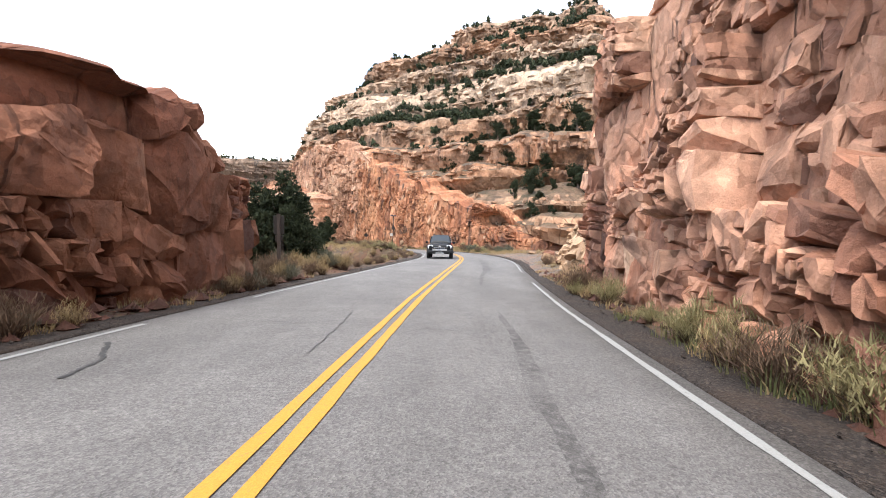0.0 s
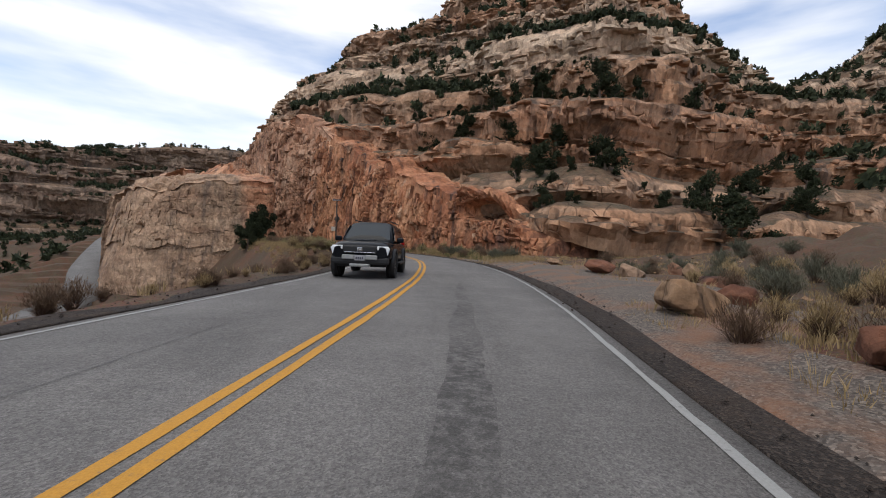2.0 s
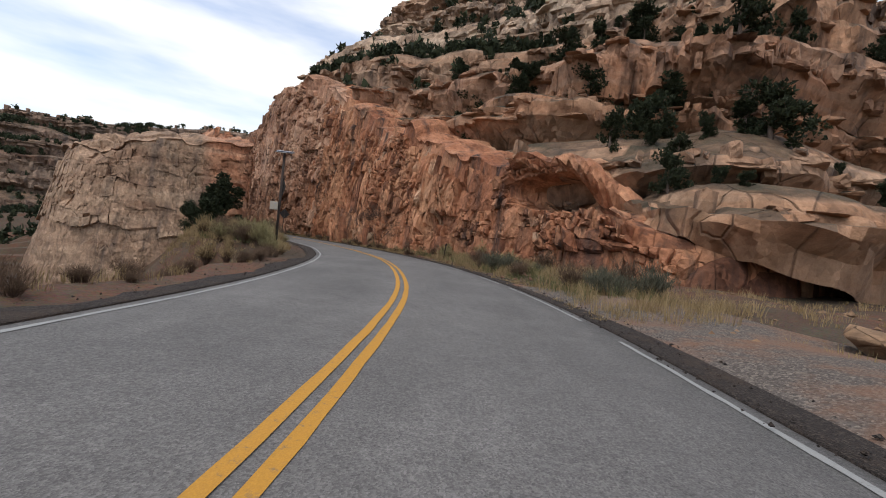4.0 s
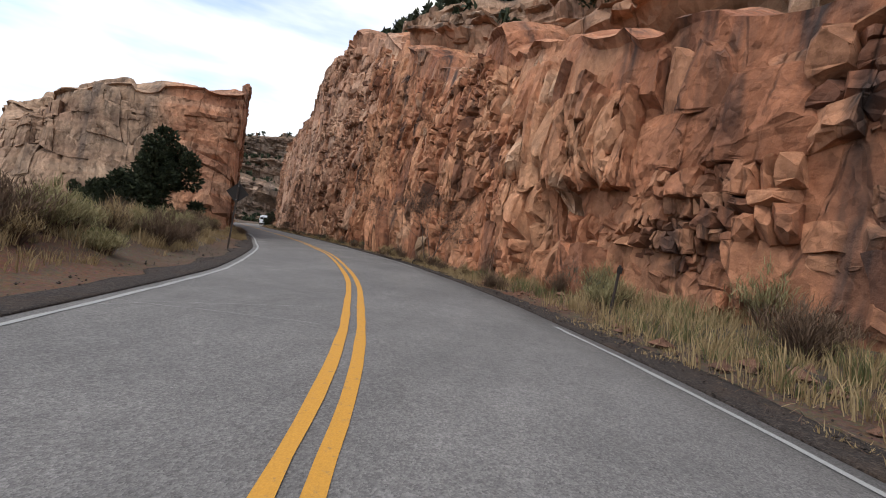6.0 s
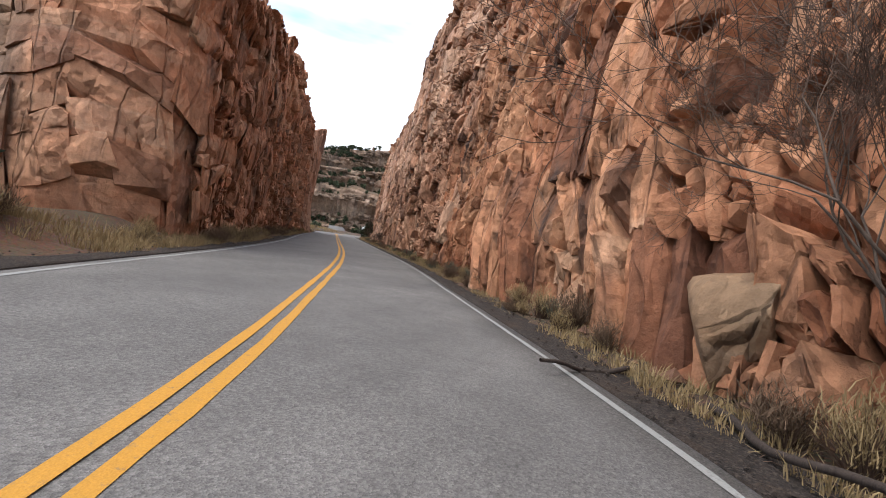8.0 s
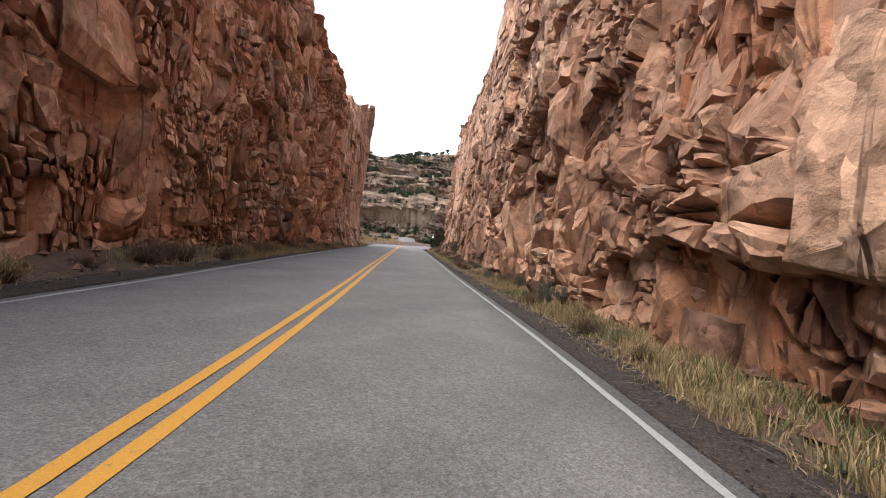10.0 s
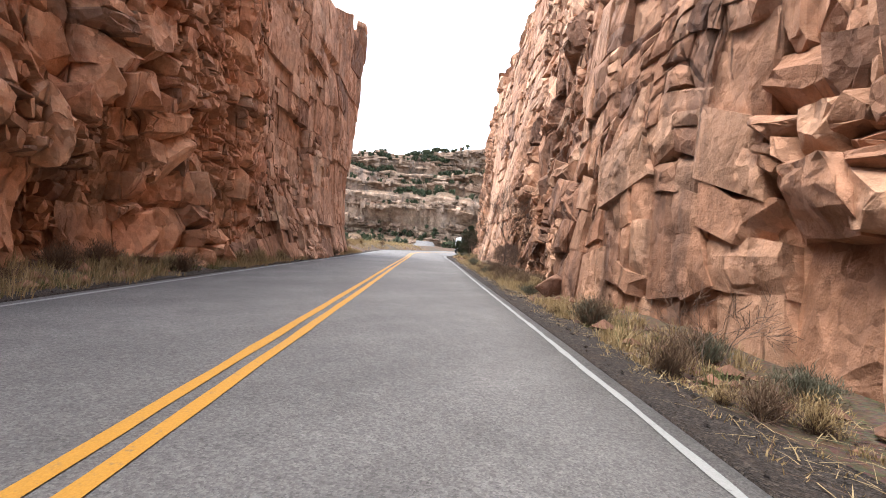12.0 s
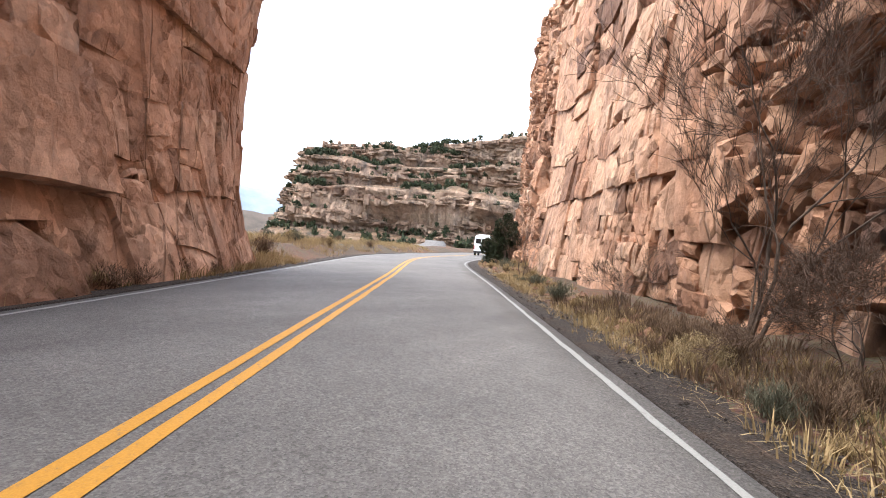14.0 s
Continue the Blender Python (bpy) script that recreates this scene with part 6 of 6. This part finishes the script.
def build_van(s, off):
    """A white high-roofed camper van, seen from behind; its front is +y."""
    van = new("camper_van")
    body = [section(-2.95, 0.46, 2.50, 1.92, 1.72, 8), section(-2.88, 0.42, 2.60, 1.98, 1.78, 8), section(0.9, 0.42, 2.62, 2.00, 1.80, 8), section(1.45, 0.42, 2.45, 2.00, 1.70, 7), section(1.9, 0.42, 1.75, 1.98, 1.66, 6), section(2.2, 0.42, 1.25, 1.96, 1.74, 6), section(2.75, 0.44, 1.08, 1.86, 1.66, 5), section(2.92, 0.50, 0.95, 1.70, 1.5, 5)]
    part("body", loft(body), MAT["white_car"], van, "white painted bodywork")
    part("windscreen", plate_quad([(-0.80, 2.18, 1.28), (0.80, 2.18, 1.28), (0.72, 1.55, 2.05), (-0.72, 1.55, 2.05)], 0.02), MAT["glass"], van)
    for side in (-1, 1):
        part("rear_window", box((0.66, 0.02, 0.62), (side * 0.42, -2.96, 1.86), 0.04), MAT["glass"], van, "dark tinted rear window")
        part("rear_door_seam", box((0.015, 0.012, 1.9), (side * 0.012, -2.957, 1.5), 0), MAT["trim"], van)
        part("tail_light", box((0.12, 0.05, 0.46), (side * 0.90, -2.93, 1.05), 0.02), MAT["red_lens"], van)
        part("side_window", box((0.02, 1.0, 0.55), (side * 0.985, 0.2, 1.75), 0.01), MAT["glass"], van)
        part("wing_mirror", box((0.24, 0.12, 0.32), (side * 1.14, 1.75, 1.55), 0.05), MAT["trim"], van)
        part("headlight", box((0.30, 0.12, 0.22), (side * 0.74, 2.80, 0.90), 0.04), MAT["lamp"], van)
        for y in (-1.75, 1.85):
            add_wheel(van, side * 0.88, y, 0.36, 0.24, side, "steel wheel rim")
    part("bumper", box((1.92, 0.18, 0.24), (0, -2.98, 0.50), 0.05), MAT["trim"], van, "black rear bumper")
    part("roof_box", box((1.3, 1.6, 0.18), (0, -0.6, 2.68), 0.06), MAT["white_car"], van)
    plate = part("number_plate", box((0.32, 0.02, 0.16), (0, -2.975, 0.92), 0.005), MAT["plate"], van)
    for k in (-0.08, 0.0, 0.08):
        part("plate_bar", box((0.045, 0.006, 0.07), (k, -2.988, 0.92), 0), MAT["ink"], plate)
    x, y = on_road(s, off)
    tx, ty = on_road(s + 1, off) - on_road(s, off)
    van.matrix_world = pose(x, y, -0.02, 0, 0, math.degrees(math.atan2(-tx, ty)))
    tagged(van, "white high-roofed camper van on the road", "van")


def build_signs():
    # a solar-powered beacon on a dark post
    x, y = on_road(59.2, -5.0)
    z = ground_height(x, y)
    pole = new("solar_beacon")
    part("post", rod((0, 0, -0.4), (0, 0, 4.15), 0.062, 0.056, 16), MAT["wood"], pole, "dark brown painted post")
    part("base", rod((0, 0, -0.1), (0, 0, 0.10), 0.20, 0.17, 20), MAT["wood"], pole)
    panel = part("solar_panel", box((0.72, 0.50, 0.045), (0, 0.05, 4.24), 0.01, (14, 0, 0)), MAT["panel"], pole, "dark blue solar panel")
    part("panel_frame", box((0.76, 0.54, 0.025), (0, 0.05, 4.215), 0.006, (14, 0, 0)), MAT["steel"], panel)
    part("bracket", rod((0, 0, 4.0), (0, 0.05, 4.21), 0.035, 0.05), MAT["steel"], pole)
    sign = part("warning_sign", box((0.62, 0.012, 0.62), (0.05, 0.10, 2.62), 0.004, (0, 45, 117)), MAT["sign_back"], pole, "diamond sign seen from its bare back")
    part("rivet", rod((0, 0.06, 2.75), (0, 0.11, 2.75), 0.02), MAT["steel"], sign)
    part("rivet", rod((0, 0.06, 2.48), (0, 0.11, 2.48), 0.02), MAT["steel"], sign)
    cab = part("battery_cabinet", box((0.34, 0.22, 0.36), (-0.22, -0.02, 1.75), 0.02), MAT["cabinet"], pole, "beige metal battery box")
    part("latch", box((0.03, 0.02, 0.06), (-0.30, -0.14, 1.75), 0.004), MAT["steel"], cab)
    part("cabinet_label", box((0.06, 0.004, 0.05), (-0.16, -0.132, 1.84), 0), MAT["plate"], cab)
    pole.matrix_world = pose(x, y, z, 0, 0, 12)
    tagged(pole, "dark post with solar panel and battery box", "beacon")
    # a diamond warning sign on a post, seen from behind
    x, y = on_road(75.6, -3.95)
    z = ground_height(x, y)
    sign = new("warning_sign")
    part("post", box((0.06, 0.05, 2.9), (0, 0, 1.15), 0.008), MAT["wood"], sign)
    part("panel", box((0.56, 0.012, 0.56), (0, 0.04, 2.15), 0.02, (0, 45, 0)), MAT["sign_back"], sign, "bare brown metal back")
    for dz in (1.9, 2.4):
        part("bolt", rod((0, -0.03, dz), (0, 0.05, dz), 0.015), MAT["steel"], sign)
    sign.matrix_world = pose(x, y, z, 0, 3, 34)
    tagged(sign, "brown-backed diamond warning sign on a post", "road sign")
    # a narrow sign at the first bend
    x, y = on_road(12.8, -4.6)
    z = ground_height(x, y)
    sign = new("roadside_sign")
    part("post", box((0.10, 0.07, 2.3), (0, 0, 0.80), 0.01), MAT["wood"], sign)
    part("panel", box((0.30, 0.03, 0.55), (0, 0.05, 1.62), 0.01), MAT["sign_back"], sign, "dark brown back of a sign")
    part("lower_panel", box((0.22, 0.03, 0.20), (0, 0.05, 1.22), 0.01), MAT["sign_back"], sign)
    sign.matrix_world = pose(x, y, z, 0, -1.5, 12)
    tagged(sign, "dark brown sign on a post, from behind", "road sign")
    for s, off in ((65.1, 5.1),):
        x, y = on_road(s, off)
        post = new("delineator_post")
        part("post", box((0.05, 0.03, 1.25), (0, 0, 0.50), 0.006), MAT["wood"], post)
        part("reflector", box((0.11, 0.02, 0.13), (0, -0.02, 1.02), 0.01), MAT["sign_back"], post, "dark square reflector")
        post.matrix_world = pose(x, y, ground_height(x, y) - 0.05, 0, 5, 14)
        tagged(post, "thin rusty marker post in the grass", "marker post")


def bare_tree(name, label, x, y, z, high, seed, forks=5, spread=0.55):
    """A leafless tree: a short trunk that forks again and again into thin twigs."""
    rng = np.random.default_rng(seed)
    thick, fine = [], []

    def grow(at, way, length, r, depth):
        n = 4
        path, p, d = [at], at.copy(), way.copy()
        for _ in range(n):
            d = d + rng.normal(0, 0.13, 3) + np.array([0, 0, 0.03])
            d /= np.linalg.norm(d)
            p = p + d * length / n
            path.append(p.copy())
        (thick if depth < 3 else fine).append(tube(path, np.linspace(r, r * 0.62, n + 1), 6 if depth < 3 else 4))
        if depth >= forks:
            return
        for k in range(rng.integers(2, 4) + (depth > 1)):
            f = rng.uniform(0.35, 1.0) if k else 1.0
            at2 = path[min(n, int(round(f * n)))]
            side = rng.normal(0, 1, 3)
            side -= side @ d * d
            side /= np.linalg.norm(side)
            w = d + side * rng.uniform(0.5, 1.25) * spread * 1.6
            w /= np.linalg.norm(w)
            grow(at2, w, length * rng.uniform(0.60, 0.86), max(0.0028, r * rng.uniform(0.38, 0.56)), depth + 1)

    for k in range(3):
        a = rng.uniform(0, 6.28)
        grow(np.array([0.05 * math.cos(a), 0.05 * math.sin(a), -0.15]), np.array([0.5 * spread * math.cos(a), 0.5 * spread * math.sin(a), 0.95]), high * 0.34, 0.036 * high / 5, 0)
    top = new(name)
    v, t = joined(thick)
    child("trunk", tri_mesh("trunk", v, t, MAT["bark"], True), top)
    v, t = joined(fine)
    child("crown", tri_mesh("crown", v, t, MAT["twig"], True), top, "tangle of bare brown twigs")
    top.matrix_world = pose(x, y, z)
    tagged(top, label, "tree")


def build_trees():
    for s, off, high, seed, forks in ((77.6, 4.75, 4.2, 3, 6), (137.6, 5.6, 4.7, 9, 6), (141.0, 5.4, 1.8, 13, 5), (136.2, 5.7, 1.7, 17, 6), (134.6, 5.6, 1.3, 19, 6), (150.5, 5.2, 3.0, 23, 5), (119, 4.8, 1.4, 29, 4)):
        x, y = on_road(s, off)
        bare_tree("bare_tree" if high > 3.2 else "bare_shrub", "leafless grey-brown tree against the cliff" if high > 3.2 else "leafless brown bush at the foot of the cliff", x, y, ground_height(x, y), high, seed, forks, 0.25 if high > 4.5 else 0.5)
    # fallen and leaning wood
    for s, off, length, tilt, turn, r in ((70.5, -11.0, 2.6, 52, 70, 0.09), (79.0, 4.4, 2.2, 84, 20, 0.045), (80.2, 4.3, 1.6, 86, -30, 0.035), (61.6, 5.2, 1.3, 87, 60, 0.09)):
        x, y = on_road(s, off)
        path = [np.array([0, 0, length * f]) + 0.05 * np.array([math.sin(9 * f), math.cos(7 * f), 0]) for f in np.linspace(0, 1, 9)]
        v, t = tube(path, np.linspace(r, r * 0.6, 9), 9)
        log = new("fallen_branch", tri_mesh("fallen_branch", v, t, MAT["wood"], True))
        log.matrix_world = pose(x, y, ground_height(x, y) + 0.02, tilt, 0, turn)
        tagged(log, "dry dark branch lying in the grass", "branch")
    # a ball of dry weed by the tree
    rng = np.random.default_rng(31)
    d = rng.normal(0, 1, (2600, 3))
    d /= np.linalg.norm(d, axis=1)[:, None]
    p = d * rng.uniform(0.55, 1.0, (2600, 1)) * np.array([0.34, 0.30, 0.24])
    v, t = blades(p, rng.normal(0, 0.05, (2600, 2)), rng.uniform(-0.06, 0.07, 2600), np.full(2600, 0.007), rng)
    x, y = on_road(137.0, 4.7)
    weed = new("tumbleweed", tri_mesh("tumbleweed", v, t, MAT["straw"]))
    weed.matrix_world = pose(x, y, ground_height(x, y) + 0.20)
    tagged(weed, "round straw-coloured ball of dry weed", "tumbleweed")


def crack(points, width, material, label, z=0.008):
    """A jagged thin strip on the road through places given as s and off."""
    p = spline(np.array(points, float), 14)
    rng = np.random.default_rng(int(abs(p[0, 0]) * 10) + 5)
    wob = np.cumsum(rng.normal(0, 0.012, (len(p), 2)), 0)
    p = p + wob - np.linspace(0, 1, len(p))[:, None] * wob[-1]
    d = np.gradient(p, axis=0)
    d /= np.linalg.norm(d, axis=1)[:, None] + 1e-9
    side = np.stack([-d[:, 1], d[:, 0]], 1)
    w = width / 2 * rng.uniform(0.35, 1.2, len(p))[:, None]
    a, b = p - side * w, p + side * w
    lift = lambda q: np.concatenate([on_road(q[:, 0], q[:, 1]), (z - 0.015 * np.abs(q[:, 1]))[:, None]], 1)  # noqa: E731
    ob = sheet("road_crack", np.stack([lift(a), lift(b)], 1), material, sharp=0)
    tagged(ob, label, "road crack", kind="structure")


def mark_road():
    tar, lab = MAT["tar"], "dark crack across the worn asphalt"
    for s in (6.2, 8.9, 10.9, 15.0, 33.5):
        crack([(s + 0.35, -3.1), (s + 0.1, -1.6), (s, -0.2), (s - 0.05, 1.1), (s + 0.05, 2.6)], 0.013, tar, lab)
    crack([(19.6, 0.5), (18.9, 0.42), (17.6, 0.30), (16.6, 0.32), (15.2, 0.25)], 0.02, tar, lab)
    crack([(9.2, -0.6), (8.6, -1.0), (7.9, -0.95), (7.2, -0.75), (6.0, -0.6), (4.5, -0.55)], 0.014, tar, lab)
    crack([(27, -1.4), (24.5, -1.55), (22, -1.45), (19, -1.6)], 0.009, tar, lab)
    for a, b, c, wide in ((62.6, 63.6, -2.2, 0.012), (63.0, 62.4, -1.4, 0.012)):
        crack([(a, -2.9), ((a + b) / 2, c), (b, -0.4)], wide, MAT["white_paint"], "thin pale scratch on the asphalt")
    for s0, s1, off, half, seed in ((13.0, 33.0, 1.5, 0.17, 3), (1.0, 8.0, 1.62, 0.11, 4)):
        rag = jag(80 + seed, 0.16, 0.5)
        line = lambda t: off + 0.12 * np.sin(t * 0.35)  # noqa: E731
        taper = lambda t: half * (0.12 + 0.88 * np.sin(np.clip((t - s0) / (s1 - s0), 0, 1) * math.pi))  # noqa: E731
        ob = ribbon("tyre_mark", MAT["scuff"], s0, s1, 0, 0, 0.004, 0.2, lambda t: (line(t) - taper(t) + 0.5 * rag(t)[0] * taper(t) / half, line(t) + taper(t) + 0.5 * rag(t)[1] * taper(t) / half), 0, 3)
        tagged(ob, "dark worn streak along the lane", "road mark", kind="structure")
    crack([(4.9, -3.0), (4.2, -2.5), (3.6, -2.3)], 0.06, tar, lab)


def build_distance():
    # the road far down in the valley
    p = VALLEY[:, :2]
    d = np.gradient(p, axis=0)
    d /= np.linalg.norm(d, axis=1)[:, None]
    side = np.stack([d[:, 1], -d[:, 0]], 1)
    z = VALLEY[:, 2]
    cols = [np.concatenate([p + side * w, (z - drop)[:, None]], 1) for w, drop in ((-3.6, 1.6), (-3.2, 0), (3.2, 0), (3.6, 1.6))]
    tagged(sheet("valley_road", np.stack(cols, 1), MAT["asphalt"], sharp=0), "grey road winding through the valley below", "road", kind="structure")
    # brown hills and a haze-coloured blue ridge at the end of the valley
    for name, label, far, a0, a1, high, mat, seed in (("hills", "brown scrub hills beyond the valley", 620, 20, 110, 24, "hill_brown", 3), ("blue_ridge", "hazy blue mesa on the horizon", 2600, 10, 120, 262, "hill_haze_blue", 5)):
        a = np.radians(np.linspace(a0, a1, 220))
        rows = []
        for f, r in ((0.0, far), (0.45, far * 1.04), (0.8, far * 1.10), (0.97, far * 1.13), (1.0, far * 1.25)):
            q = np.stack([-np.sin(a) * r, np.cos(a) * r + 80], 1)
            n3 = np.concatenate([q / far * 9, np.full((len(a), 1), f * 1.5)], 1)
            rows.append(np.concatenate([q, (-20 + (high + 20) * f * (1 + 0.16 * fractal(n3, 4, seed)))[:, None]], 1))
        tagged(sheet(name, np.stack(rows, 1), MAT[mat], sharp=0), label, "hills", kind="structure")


def far_materials():
    n = Nodes("hill_brown", 0.95)
    MAT["hill_brown"] = n.done(n.ramp(n.noise(0.03, 6, 0.7), (0.35, (0.05, 0.042, 0.035)), (0.65, (0.10, 0.078, 0.064))))
    # distance haze is painted into this base colour as blue-grey
    n = Nodes("hill_haze_blue", 0.95)
    MAT["hill_haze_blue"] = n.done(n.ramp(n.noise(0.006, 6, 0.7), (0.35, (0.155, 0.195, 0.255)), (0.65, (0.21, 0.25, 0.31))))


far_materials()
place_boulders()
build_suv(34.6, -1.62)
build_van(191.0, 1.55)
build_signs()
build_trees()
mark_road()
build_distance()
